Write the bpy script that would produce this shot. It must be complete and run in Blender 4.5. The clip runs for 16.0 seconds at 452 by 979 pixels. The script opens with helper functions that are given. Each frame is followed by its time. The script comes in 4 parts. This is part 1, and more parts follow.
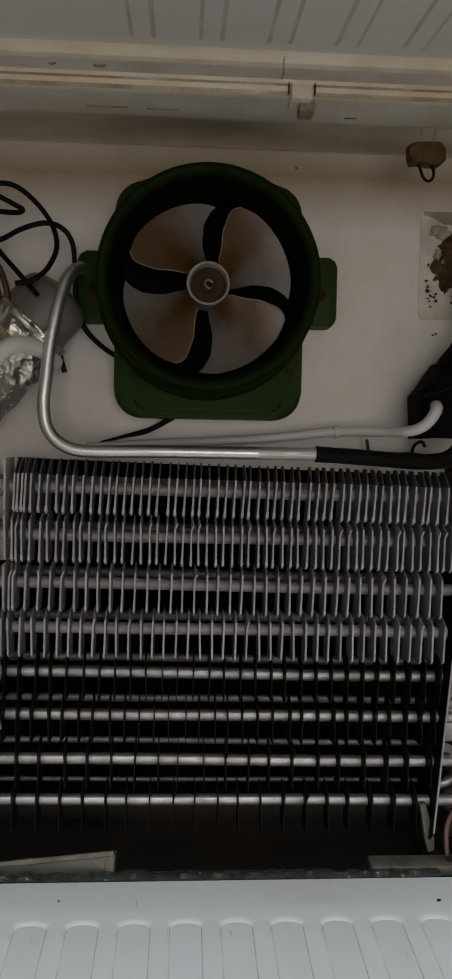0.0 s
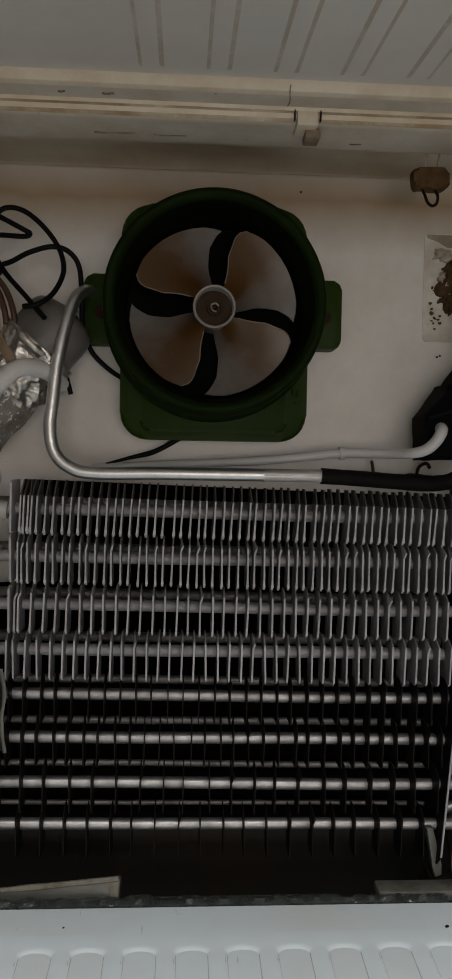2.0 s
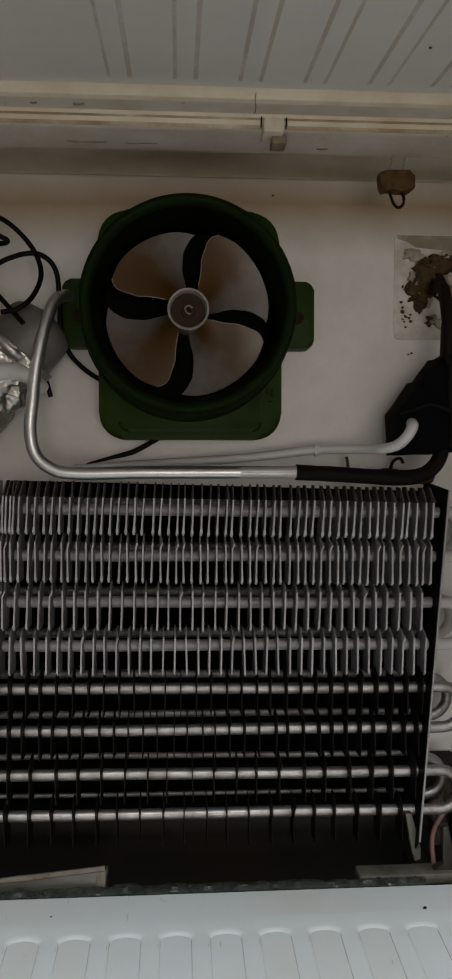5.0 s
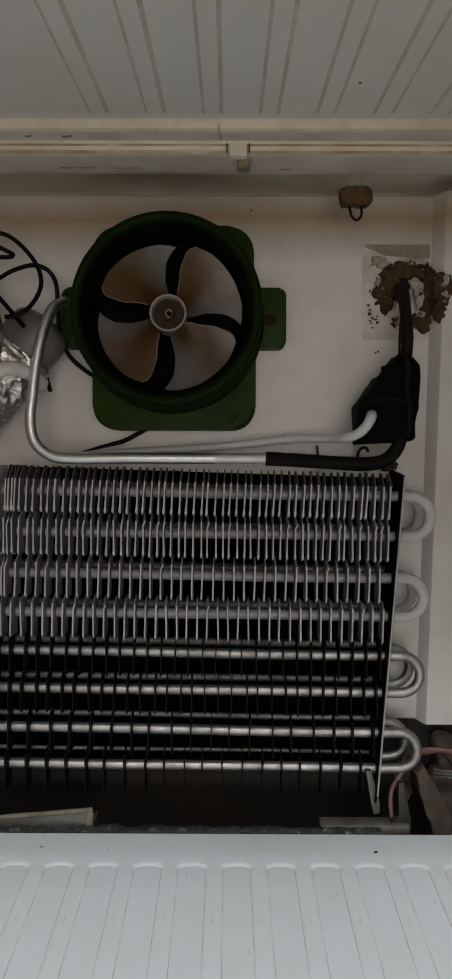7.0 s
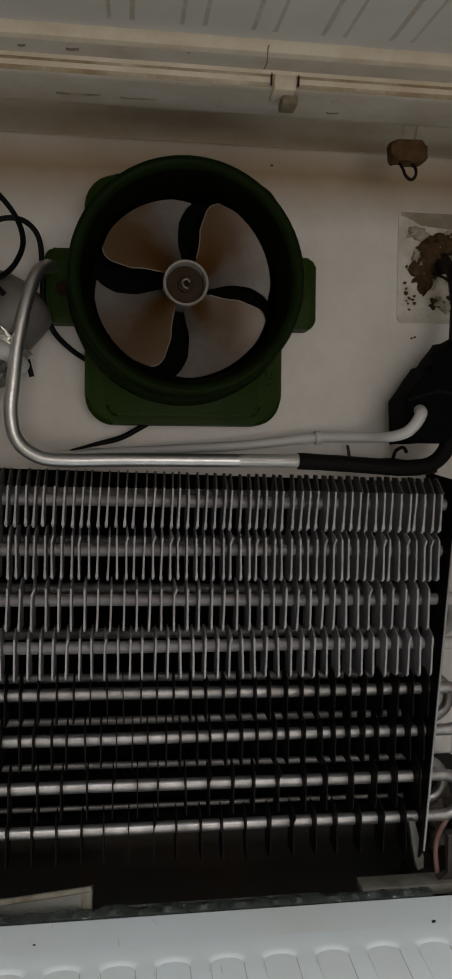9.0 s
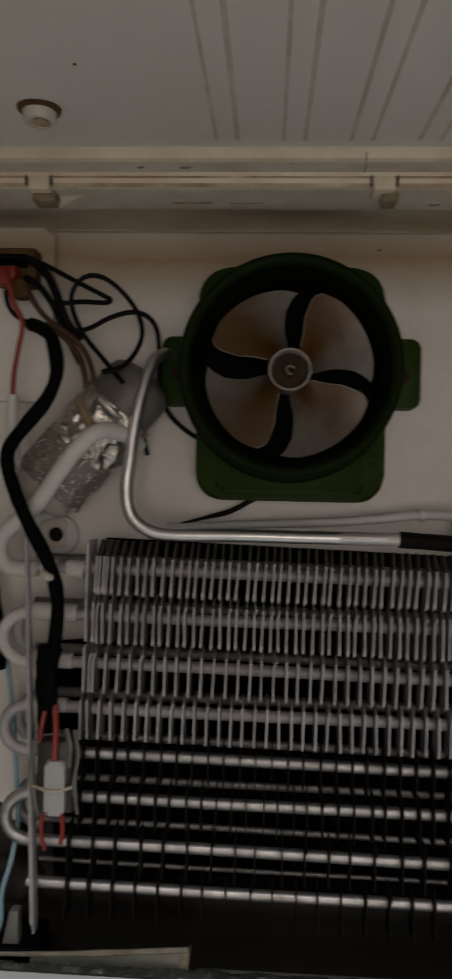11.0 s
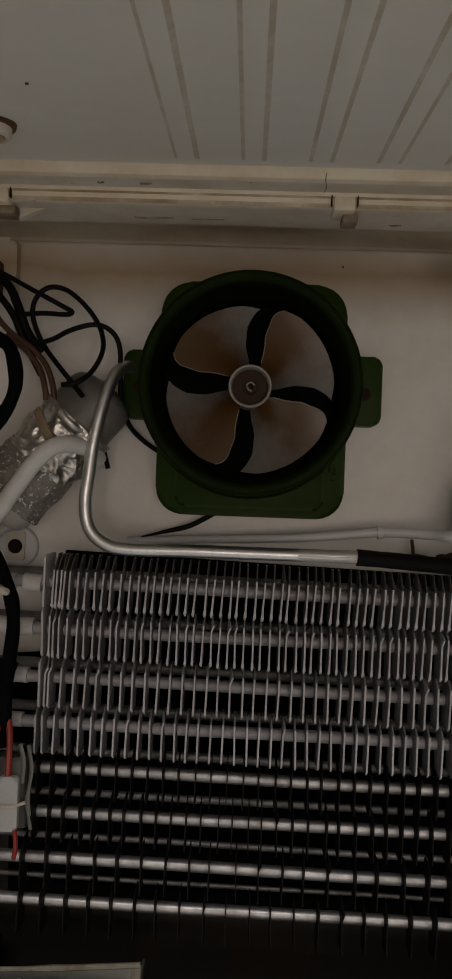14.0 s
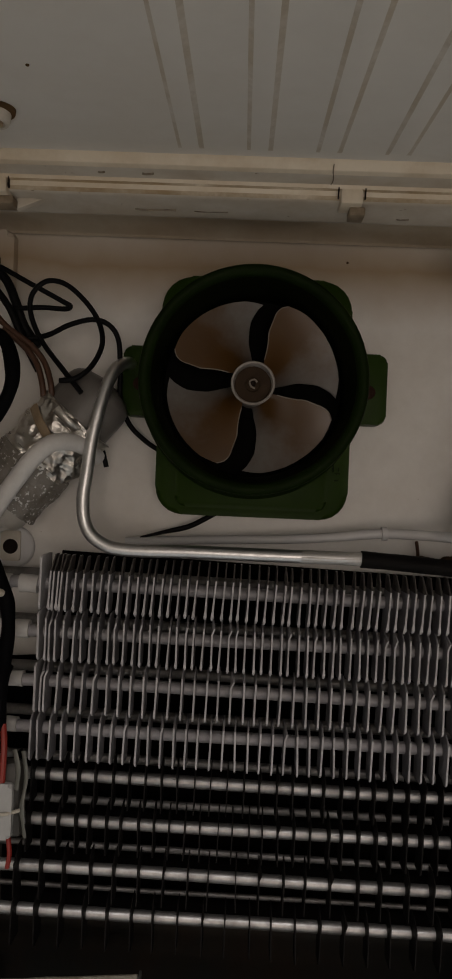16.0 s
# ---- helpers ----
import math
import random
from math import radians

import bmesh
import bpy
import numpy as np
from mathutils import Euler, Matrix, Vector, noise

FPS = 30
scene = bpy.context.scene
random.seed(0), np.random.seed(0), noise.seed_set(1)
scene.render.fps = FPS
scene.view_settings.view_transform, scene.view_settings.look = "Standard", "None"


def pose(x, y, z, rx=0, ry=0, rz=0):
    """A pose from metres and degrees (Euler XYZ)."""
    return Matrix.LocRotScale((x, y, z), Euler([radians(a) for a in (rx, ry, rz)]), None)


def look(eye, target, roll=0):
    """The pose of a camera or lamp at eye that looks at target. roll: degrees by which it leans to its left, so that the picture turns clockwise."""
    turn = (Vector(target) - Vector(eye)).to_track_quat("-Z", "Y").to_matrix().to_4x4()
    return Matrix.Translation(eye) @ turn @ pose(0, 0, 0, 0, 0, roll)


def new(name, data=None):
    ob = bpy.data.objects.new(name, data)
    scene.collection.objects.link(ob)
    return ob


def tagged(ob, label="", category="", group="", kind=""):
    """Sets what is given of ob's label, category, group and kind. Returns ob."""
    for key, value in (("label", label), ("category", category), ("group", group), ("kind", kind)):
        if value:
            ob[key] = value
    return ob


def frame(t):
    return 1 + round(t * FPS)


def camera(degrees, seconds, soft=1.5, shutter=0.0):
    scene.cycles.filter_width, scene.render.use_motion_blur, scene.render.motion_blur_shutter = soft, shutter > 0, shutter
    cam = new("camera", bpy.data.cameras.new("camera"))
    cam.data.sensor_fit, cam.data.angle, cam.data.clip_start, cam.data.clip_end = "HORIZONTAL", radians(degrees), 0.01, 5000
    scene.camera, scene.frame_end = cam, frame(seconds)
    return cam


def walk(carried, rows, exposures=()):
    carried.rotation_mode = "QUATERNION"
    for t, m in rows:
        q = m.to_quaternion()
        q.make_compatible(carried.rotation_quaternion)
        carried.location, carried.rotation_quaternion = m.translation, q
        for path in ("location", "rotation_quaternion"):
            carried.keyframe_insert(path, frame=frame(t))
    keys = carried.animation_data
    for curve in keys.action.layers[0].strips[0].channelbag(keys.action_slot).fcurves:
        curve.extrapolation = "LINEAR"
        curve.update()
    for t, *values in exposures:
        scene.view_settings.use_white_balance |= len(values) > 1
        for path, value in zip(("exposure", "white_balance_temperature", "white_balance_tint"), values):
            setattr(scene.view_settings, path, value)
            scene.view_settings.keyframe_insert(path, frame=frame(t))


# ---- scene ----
cam = camera(33.0, 16.0, soft=2.0, shutter=0.8)
PATH = [
    (0, (-0.03, 0.061, 0.299), (0.082, 2.054, 0.179), 1.0),
    (0.5, (-0.037, 0.057, 0.298), (0.074, 2.051, 0.19), 1.2),
    (1, (-0.037, 0.062, 0.297), (0.074, 2.056, 0.181), 1.2),
    (1.5, (-0.035, 0.061, 0.299), (0.098, 2.054, 0.189), 1.3),
    (2, (-0.035, 0.061, 0.304), (0.079, 2.056, 0.223), 1.0),
    (2.5, (-0.032, 0.064, 0.302), (0.096, 2.058, 0.213), 1.2),
    (3, (-0.029, 0.063, 0.297), (0.096, 2.058, 0.226), 0.8),
    (3.5, (-0.031, 0.065, 0.297), (0.099, 2.06, 0.229), 0.8),
    (4, (-0.026, 0.063, 0.303), (0.12, 2.056, 0.225), 0.7),
    (4.2, (-0.031, 0.062, 0.303), (0.112, 2.056, 0.222), 0.4),
    (6.3, (0.013, -0.001, 0.295), (0.072, 1.997, 0.234), 0.4),
    (6.5, (0.019, -0.008, 0.291), (0.037, 1.992, 0.239), 0.6),
    (7, (0.035, -0.023, 0.286), (0.029, 1.976, 0.225), 0.2),
    (7.5, (0.033, -0.024, 0.284), (0.046, 1.975, 0.208), -0.7),
    (8, (0.007, 0.035, 0.29), (0.133, 2.03, 0.232), -0.5),
    (8.2, (-0.011, 0.056, 0.297), (0.164, 2.045, 0.189), -0.1),
    (10.3, (-0.066, 0.099, 0.299), (0.216, 2.078, 0.233), 0.6),
    (10.5, (-0.06, 0.097, 0.319), (0.17, 2.083, 0.26), 0.5),
    (11, (-0.029, 0.066, 0.326), (-0.135, 2.064, 0.324), 1.3),
    (11.5, (-0.017, 0.068, 0.323), (-0.21, 2.058, 0.286), 2.0),
    (12, (-0.01, 0.068, 0.332), (-0.152, 2.063, 0.31), 1.6),
    (12.5, (-0.003, 0.061, 0.338), (-0.094, 2.058, 0.333), 1.2),
    (13, (-0.009, 0.057, 0.339), (-0.084, 2.055, 0.338), 1.3),
    (13.5, (-0.012, 0.06, 0.34), (-0.08, 2.059, 0.349), 2.0),
    (14, (-0.014, 0.067, 0.34), (-0.069, 2.066, 0.331), 2.1),
    (14.5, (-0.017, 0.07, 0.341), (-0.048, 2.07, 0.336), 2.2),
    (15, (-0.016, 0.071, 0.337), (-0.046, 2.071, 0.353), 2.2),
    (15.5, (-0.021, 0.079, 0.335), (-0.053, 2.079, 0.342), 2.0),
    (16, (-0.02, 0.08, 0.338), (-0.058, 2.079, 0.335), 2.4),
]
EXPOSURES = [(0, -0.07, 6600, 12), (4.2, -0.08, 6600, 12), (6.3, 0.04, 6550, 11), (7.5, 0.03, 6550, 11), (8.2, -0.05, 6600, 11), (10.3, -0.22, 6850, 13), (11.5, -0.36, 6980, 15), (16, -0.36, 7080, 16)]
walk(cam, [(t, look(eye, target, roll)) for t, eye, target, roll in PATH], EXPOSURES)

# ---- light: a dim kitchen in front of the open freezer ----
world = bpy.data.worlds.new("world")
scene.world = world
world.use_nodes = True
world.node_tree.nodes["Background"].inputs["Color"].default_value = (0.55, 0.6, 0.68, 1)
world.node_tree.nodes["Background"].inputs["Strength"].default_value = 0.05


def area_lamp(name, eye, target, sx, sy, watts, colour):
    data = bpy.data.lights.new(name, "AREA")
    data.shape, data.size, data.size_y, data.energy, data.color = "RECTANGLE", sx, sy, watts, colour
    ob = new(name, data)
    ob.matrix_world = look(eye, target)
    return ob


# unseen overhead lamp, added to brighten the freezer floor
area_lamp("overhead_fill", (0, -0.75, 1.27), (0, -0.70, 0), 0.9, 0.6, 23.0, (0.95, 0.98, 1.0))
# unseen lamp low in front, added to light the coil and back wall
area_lamp("front_fill", (0.3, -2.2, 0.10), (0.0, 0.6, 0.30), 1.5, 1.2, 14.0, (1.0, 0.92, 0.84))


# ---- materials ----
def material(name, colour, rough=0.5, metal=0.0, dark=None, scale=40.0, spread=0.5, fine=0.12, bump=0.1, speck=None, spec=0.5, rand=0.0, streak=None, band=None, deep=None):
    """Base colour with patches of a second colour, fine grain, and relief; speck: (colour, scale, threshold);
    streak: (colour, across, along, threshold), runs in depth; band: (colour, height, width), a tide mark; deep: (colour, y0, y1), dust that thins out from y0 to y1."""
    m = bpy.data.materials.new(name)
    m.use_nodes = True
    nt = m.node_tree
    p = nt.nodes["Principled BSDF"]
    tc = nt.nodes.new("ShaderNodeTexCoord")

    def noise_at(sc, detail=6.0):
        n = nt.nodes.new("ShaderNodeTexNoise")
        n.inputs["Scale"].default_value, n.inputs["Detail"].default_value, n.inputs["Roughness"].default_value = sc, detail, 0.65
        nt.links.new(tc.outputs["Object"], n.inputs["Vector"])
        return n

    def mix(fac, a, b, kind="MIX"):
        x = nt.nodes.new("ShaderNodeMix")
        x.data_type, x.blend_type = "RGBA", kind
        for sock, v in ((x.inputs[0], fac), (x.inputs[6], a), (x.inputs[7], b)):
            if hasattr(v, "is_linked"):
                nt.links.new(v, sock)
            elif isinstance(v, tuple):
                sock.default_value = (*v, 1)
            else:
                sock.default_value = v
        return x.outputs[2]

    def ramp(value, lo, hi, top=1.0):
        r = nt.nodes.new("ShaderNodeMapRange")
        r.inputs[1].default_value, r.inputs[2].default_value, r.inputs[4].default_value = lo, hi, top
        nt.links.new(value, r.inputs[0])
        return r.outputs[0]

    big, small = noise_at(scale), noise_at(scale * 12)
    dark = dark or tuple(c * 0.6 for c in colour)
    col = mix(ramp(big.outputs[0], 0.42, 0.72, spread), colour, dark)
    col = mix(ramp(small.outputs[0], 0.35, 0.75, fine), col, tuple(c * 0.45 for c in colour))
    if speck:
        sp = noise_at(speck[1], 3.0)
        col = mix(ramp(sp.outputs[0], speck[2], speck[2] + 0.03, 0.85), col, speck[0])
    if streak:
        mp = nt.nodes.new("ShaderNodeMapping")
        mp.inputs["Scale"].default_value = (streak[1], streak[2], streak[2])
        nt.links.new(tc.outputs["Object"], mp.inputs["Vector"])
        sn = nt.nodes.new("ShaderNodeTexNoise")
        sn.inputs["Scale"].default_value, sn.inputs["Detail"].default_value = 1.0, 2.0
        nt.links.new(mp.outputs[0], sn.inputs["Vector"])
        col = mix(ramp(sn.outputs[0], streak[3], streak[3] + 0.05, 0.7), col, streak[0])
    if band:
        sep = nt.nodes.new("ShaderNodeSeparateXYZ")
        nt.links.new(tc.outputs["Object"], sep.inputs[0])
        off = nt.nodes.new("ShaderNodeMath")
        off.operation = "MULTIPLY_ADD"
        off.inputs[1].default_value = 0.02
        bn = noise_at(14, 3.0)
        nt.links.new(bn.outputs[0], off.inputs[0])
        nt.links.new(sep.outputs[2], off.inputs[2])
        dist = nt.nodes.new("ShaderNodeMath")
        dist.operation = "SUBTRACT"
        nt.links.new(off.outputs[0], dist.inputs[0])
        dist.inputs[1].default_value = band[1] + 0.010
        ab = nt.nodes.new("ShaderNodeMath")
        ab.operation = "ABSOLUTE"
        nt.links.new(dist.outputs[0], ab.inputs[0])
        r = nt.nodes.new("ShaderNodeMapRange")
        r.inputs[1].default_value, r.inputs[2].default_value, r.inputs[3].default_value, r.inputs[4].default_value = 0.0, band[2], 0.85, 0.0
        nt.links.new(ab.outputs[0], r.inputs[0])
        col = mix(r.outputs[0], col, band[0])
    if deep:
        sy = nt.nodes.new("ShaderNodeSeparateXYZ")
        nt.links.new(tc.outputs["Object"], sy.inputs[0])
        dn = nt.nodes.new("ShaderNodeMath")
        dn.operation = "MULTIPLY_ADD"
        dn.inputs[1].default_value = 0.012
        nt.links.new(noise_at(60, 3.0).outputs[0], dn.inputs[0])
        nt.links.new(sy.outputs[1], dn.inputs[2])
        r = nt.nodes.new("ShaderNodeMapRange")
        r.inputs[1].default_value, r.inputs[2].default_value, r.inputs[3].default_value, r.inputs[4].default_value = deep[1] + 0.006, deep[2] + 0.006, 0.97, 0.0
        nt.links.new(dn.outputs[0], r.inputs[0])
        col = mix(r.outputs[0], col, deep[0])
    if rand:
        info = nt.nodes.new("ShaderNodeObjectInfo")
        hv = nt.nodes.new("ShaderNodeHueSaturation")
        nt.links.new(ramp(info.outputs["Random"], -0.0001, 1.0, 2 * rand), hv.inputs["Value"])
        add = nt.nodes.new("ShaderNodeMath")
        nt.links.new(hv.inputs["Value"].links[0].from_socket, add.inputs[0])
        add.inputs[1].default_value = 1 - rand
        nt.links.new(add.outputs[0], hv.inputs["Value"])
        nt.links.new(col, hv.inputs["Color"])
        col = hv.outputs[0]
    nt.links.new(col, p.inputs["Base Color"])
    p.inputs["Metallic"].default_value = metal
    p.inputs["Specular IOR Level"].default_value = spec
    rr = nt.nodes.new("ShaderNodeMapRange")
    rr.inputs[3].default_value, rr.inputs[4].default_value = max(0.05, rough - 0.12), min(1.0, rough + 0.15)
    nt.links.new(big.outputs[0], rr.inputs[0])
    nt.links.new(rr.outputs[0], p.inputs["Roughness"])
    if bump:
        b = nt.nodes.new("ShaderNodeBump")
        b.inputs["Strength"].default_value, b.inputs["Distance"].default_value = bump, 0.001
        nt.links.new(small.outputs[0], b.inputs["Height"])
        nt.links.new(b.outputs[0], p.inputs["Normal"])
    return m


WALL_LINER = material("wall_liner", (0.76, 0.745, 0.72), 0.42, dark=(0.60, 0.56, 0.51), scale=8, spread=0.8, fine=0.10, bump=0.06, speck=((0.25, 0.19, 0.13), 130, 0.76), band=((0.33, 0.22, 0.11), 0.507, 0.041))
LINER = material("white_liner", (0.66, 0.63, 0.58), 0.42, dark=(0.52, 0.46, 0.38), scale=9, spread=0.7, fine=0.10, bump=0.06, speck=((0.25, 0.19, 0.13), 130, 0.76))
FLOOR_LINER = material("floor_liner", (0.69, 0.76, 0.79), 0.30, dark=(0.655, 0.665, 0.625), scale=5, spread=0.65, fine=0.05, bump=0.03, speck=((0.12, 0.10, 0.08), 150, 0.79), streak=((0.30, 0.25, 0.17), 420.0, 38.0, 0.735))
CEIL_LINER = material("ceiling_liner", (0.74, 0.725, 0.69), 0.5, dark=(0.65, 0.61, 0.55), scale=6, spread=0.7, fine=0.06, bump=0.04, speck=((0.20, 0.15, 0.10), 90, 0.80))
TRIM = material("aged_trim", (0.58, 0.54, 0.475), 0.45, dark=(0.40, 0.32, 0.225), scale=12, spread=0.9, fine=0.1, bump=0.08, speck=((0.16, 0.11, 0.07), 110, 0.70))
COVE = material("stained_cove", (0.74, 0.67, 0.56), 0.45, dark=(0.56, 0.44, 0.30), scale=10, spread=0.9, fine=0.1, bump=0.06, speck=((0.25, 0.19, 0.13), 130, 0.76))
# cream of the clips, and trim faces paled for the light they catch
CREAM = material("cream_lit_trim", (0.70, 0.625, 0.505), 0.45, dark=(0.50, 0.385, 0.25), scale=22, spread=0.7, fine=0.08, bump=0.05, speck=((0.25, 0.17, 0.10), 110, 0.74))
DARK_RUST = material("dark_rust", (0.030, 0.010, 0.006), 0.8, dark=(0.012, 0.005, 0.003), scale=150, bump=0.5, spec=0.2)
RUST_LINE = material("brown_grime", (0.36, 0.26, 0.15), 0.8, dark=(0.74, 0.66, 0.54), scale=24, spread=0.9, fine=0.3)
GRIME = material("faint_grime", (0.55, 0.485, 0.395), 0.6, dark=(0.73, 0.705, 0.665), scale=19, spread=1.0, fine=0.3)
# paler than the fin faces: light caught by the front edges is painted in
FIN_EDGE = material("lit_pale_fin", (0.52, 0.51, 0.53), 0.65, 0.15, dark=(0.30, 0.29, 0.30), scale=80, spread=0.7, fine=0.25, bump=0.2, rand=0.14)
DARK_TOP_FIN = material("dark_top_fin", (0.090, 0.080, 0.076), 0.75, 0.0, dark=(0.16, 0.15, 0.15), scale=130, spread=0.8, fine=0.4, bump=0.3, spec=0.2)
FROST_FIN = material("oxidised_fin", (0.310, 0.303, 0.322), 0.6, 0.3, dark=(0.175, 0.167, 0.18), scale=60, spread=0.7, fine=0.25, bump=0.2, rand=0.16)
# bare aluminium of the lower fins, the coil's deep shade put into its colour
SHADED_FIN = material("shaded_fin", (0.009, 0.0075, 0.007), 0.6, 0.1, dark=(0.005, 0.004, 0.004), scale=50, spread=0.8, fine=0.3, bump=0.1, rand=0.2, spec=0.12)
DULL_TUBE = material("dull_aluminium_tube", (0.43, 0.42, 0.44), 0.6, 0.4, dark=(0.28, 0.27, 0.285), scale=70, fine=0.2, bump=0.15)
ALU = material("aluminium", (0.68, 0.685, 0.69), 0.34, 0.95, dark=(0.50, 0.50, 0.50), scale=60, spread=0.6, fine=0.25, bump=0.08)
COIL_TUBE = material("worn_coil_tube", (0.44, 0.43, 0.425), 0.40, 0.85, dark=(0.20, 0.185, 0.175), scale=75, spread=0.8, fine=0.3, bump=0.12)
# same tubing as the front rows, with its shade in the colour
REAR_TUBE = material("shaded_rear_tube", (0.30, 0.287, 0.28), 0.5, 0.7, dark=(0.07, 0.064, 0.06), scale=60, spread=0.8, fine=0.3, bump=0.12)
FUSE = material("fuse_plastic", (0.35, 0.35, 0.345), 0.45, dark=(0.3, 0.29, 0.27), scale=40)
FROST_TUBE = material("frosted_tube", (0.62, 0.61, 0.60), 0.7, 0.0, dark=(0.46, 0.45, 0.44), scale=50, spread=0.6, bump=0.3)
GREEN = material("green_plastic", (0.0175, 0.039, 0.0036), 0.42, 0.0, dark=(0.008, 0.018, 0.002), scale=20, spread=0.6, fine=0.15, bump=0.04, spec=0.08)
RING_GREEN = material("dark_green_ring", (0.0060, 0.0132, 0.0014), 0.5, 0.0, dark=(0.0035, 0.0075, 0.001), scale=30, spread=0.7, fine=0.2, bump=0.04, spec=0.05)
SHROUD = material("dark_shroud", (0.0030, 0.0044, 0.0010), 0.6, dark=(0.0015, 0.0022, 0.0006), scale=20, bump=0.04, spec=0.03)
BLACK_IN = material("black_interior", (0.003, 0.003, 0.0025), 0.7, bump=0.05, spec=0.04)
BLADE = material("dusty_fan_blade", (0.165, 0.160, 0.154), 0.34, 0.0, dark=(0.115, 0.103, 0.092), scale=24, spread=0.6, fine=0.12, bump=0.04, deep=((0.068, 0.029, 0.003), 0.6130, 0.6260))
HUB = material("hub_plastic", (0.30, 0.275, 0.255), 0.4, dark=(0.2, 0.175, 0.155), scale=60)
# paler than the blades, for the light on their leading rims
BLADE_EDGE = material("lit_blade_edge", (0.21, 0.185, 0.155), 0.45, dark=(0.12, 0.09, 0.065), scale=50, spread=0.9)
HUB_DARK = material("hub_cup", (0.050, 0.033, 0.021), 0.6, dark=(0.022, 0.014, 0.009), scale=60, spec=0.05)
RUBBER = material("black_rubber", (0.006, 0.0055, 0.0055), 0.6, dark=(0.014, 0.012, 0.011), scale=40, fine=0.3, bump=0.25, spec=0.08)
CABLE = material("black_cable", (0.004, 0.004, 0.0045), 0.5, bump=0.03, spec=0.1)
TAPE = material("black_tape", (0.0025, 0.0025, 0.003), 0.7, scale=25, bump=0.3, spec=0.05)
BROWN_PIPE = material("brown_pipe", (0.012, 0.007, 0.005), 0.6, scale=40, bump=0.2, spec=0.12)
WHITE_PLASTIC = material("white_plastic_tube", (0.60, 0.60, 0.615), 0.38, dark=(0.6, 0.59, 0.57), scale=25, fine=0.05, bump=0.03)
RUST = material("rusty_foam", (0.115, 0.072, 0.036), 0.95, dark=(0.026, 0.014, 0.007), scale=120, spread=0.9, fine=0.5, bump=0.9, speck=((0.30, 0.25, 0.18), 120, 0.66), spec=0.1)
BROWN = material("brown_wire", (0.065, 0.027, 0.013), 0.5, bump=0.05)
RED = material("red_wire", (0.24, 0.018, 0.011), 0.4, bump=0.03)
BLUE = material("pale_blue_wire", (0.25, 0.42, 0.5), 0.45, bump=0.03)
PINK = material("faded_pink_wire", (0.20, 0.105, 0.09), 0.5, bump=0.03)
PLASTER = material("stained_filler", (0.68, 0.655, 0.61), 0.6, dark=(0.42, 0.345, 0.255), scale=36, spread=0.9, fine=0.2, bump=0.2)
GREY_BROWN = material("stained_shaded_filler", (0.28, 0.235, 0.175), 0.7, dark=(0.43, 0.38, 0.31), scale=70, spread=0.9, fine=0.3, bump=0.3)
FLAKE = material("pale_flake", (0.50, 0.46, 0.39), 0.85, dark=(0.22, 0.17, 0.11), scale=110, spread=0.9, fine=0.3, bump=0.5)
SCUFF = material("scuff_mark", (0.13, 0.10, 0.07), 0.8, dark=(0.34, 0.29, 0.22), scale=120, spread=1.0, fine=0.3)
RESIDUE = material("chalky_residue", (0.54, 0.53, 0.52), 0.6, 0.5, dark=(0.66, 0.64, 0.62), scale=120, spread=0.9, fine=0.3, bump=0.3)
TAN = material("tan_stain", (0.120, 0.070, 0.031), 0.8, dark=(0.04, 0.023, 0.010), scale=90, spread=0.9, fine=0.4, bump=0.5, spec=0.1)
TAN_TAPE = material("tan_tape", (0.27, 0.20, 0.125), 0.6, dark=(0.15, 0.10, 0.055), scale=80, spread=0.8, bump=0.4)
CLIP_BROWN = material("brown_clip_foot", (0.17, 0.125, 0.08), 0.7, dark=(0.32, 0.26, 0.185), scale=90, spread=0.9, fine=0.3, bump=0.3)
RIB_GRIME = material("rib_edge_grime", (0.66, 0.685, 0.68), 0.35, dark=(0.20, 0.155, 0.095), scale=34, spread=0.9, fine=0.1, bump=0.02)
DIM_FILM = material("dim_film", (0.035, 0.032, 0.028), 0.3, dark=(0.02, 0.017, 0.015), scale=60, bump=0.2, spec=0.3)
YELLOW = material("yellow_wire", (0.55, 0.33, 0.06), 0.5, bump=0.03)
# black that stands for the shade deep in the coil
SHADE_BACKING = material("coil_shade", (0.0025, 0.0021, 0.002), 0.8, scale=30, bump=0.1, spec=0.02)
FOIL = material("crumpled_foil", (0.60, 0.58, 0.55), 0.30, 1.0, dark=(0.26, 0.23, 0.195), scale=38, spread=0.8, fine=0.25, bump=0.35)
GREY_PLASTIC = material("grey_canister", (0.130, 0.122, 0.114), 0.35, dark=(0.070, 0.060, 0.053), scale=30, bump=0.08, spec=0.25)
BUBBLE = material("bubbly_film", (0.17, 0.155, 0.135), 0.22, dark=(0.09, 0.075, 0.06), scale=60, spread=0.8, bump=0.5, speck=((0.62, 0.61, 0.60), 330, 0.60), spec=0.6)
BAG_FILM = material("pale_bag_film", (0.40, 0.385, 0.36), 0.3, dark=(0.25, 0.22, 0.18), scale=45, spread=0.8, bump=0.25, spec=0.4)
CLEAR = material("milky_plastic", (0.115, 0.117, 0.102), 0.32, dark=(0.055, 0.050, 0.040), scale=60, bump=0.1)
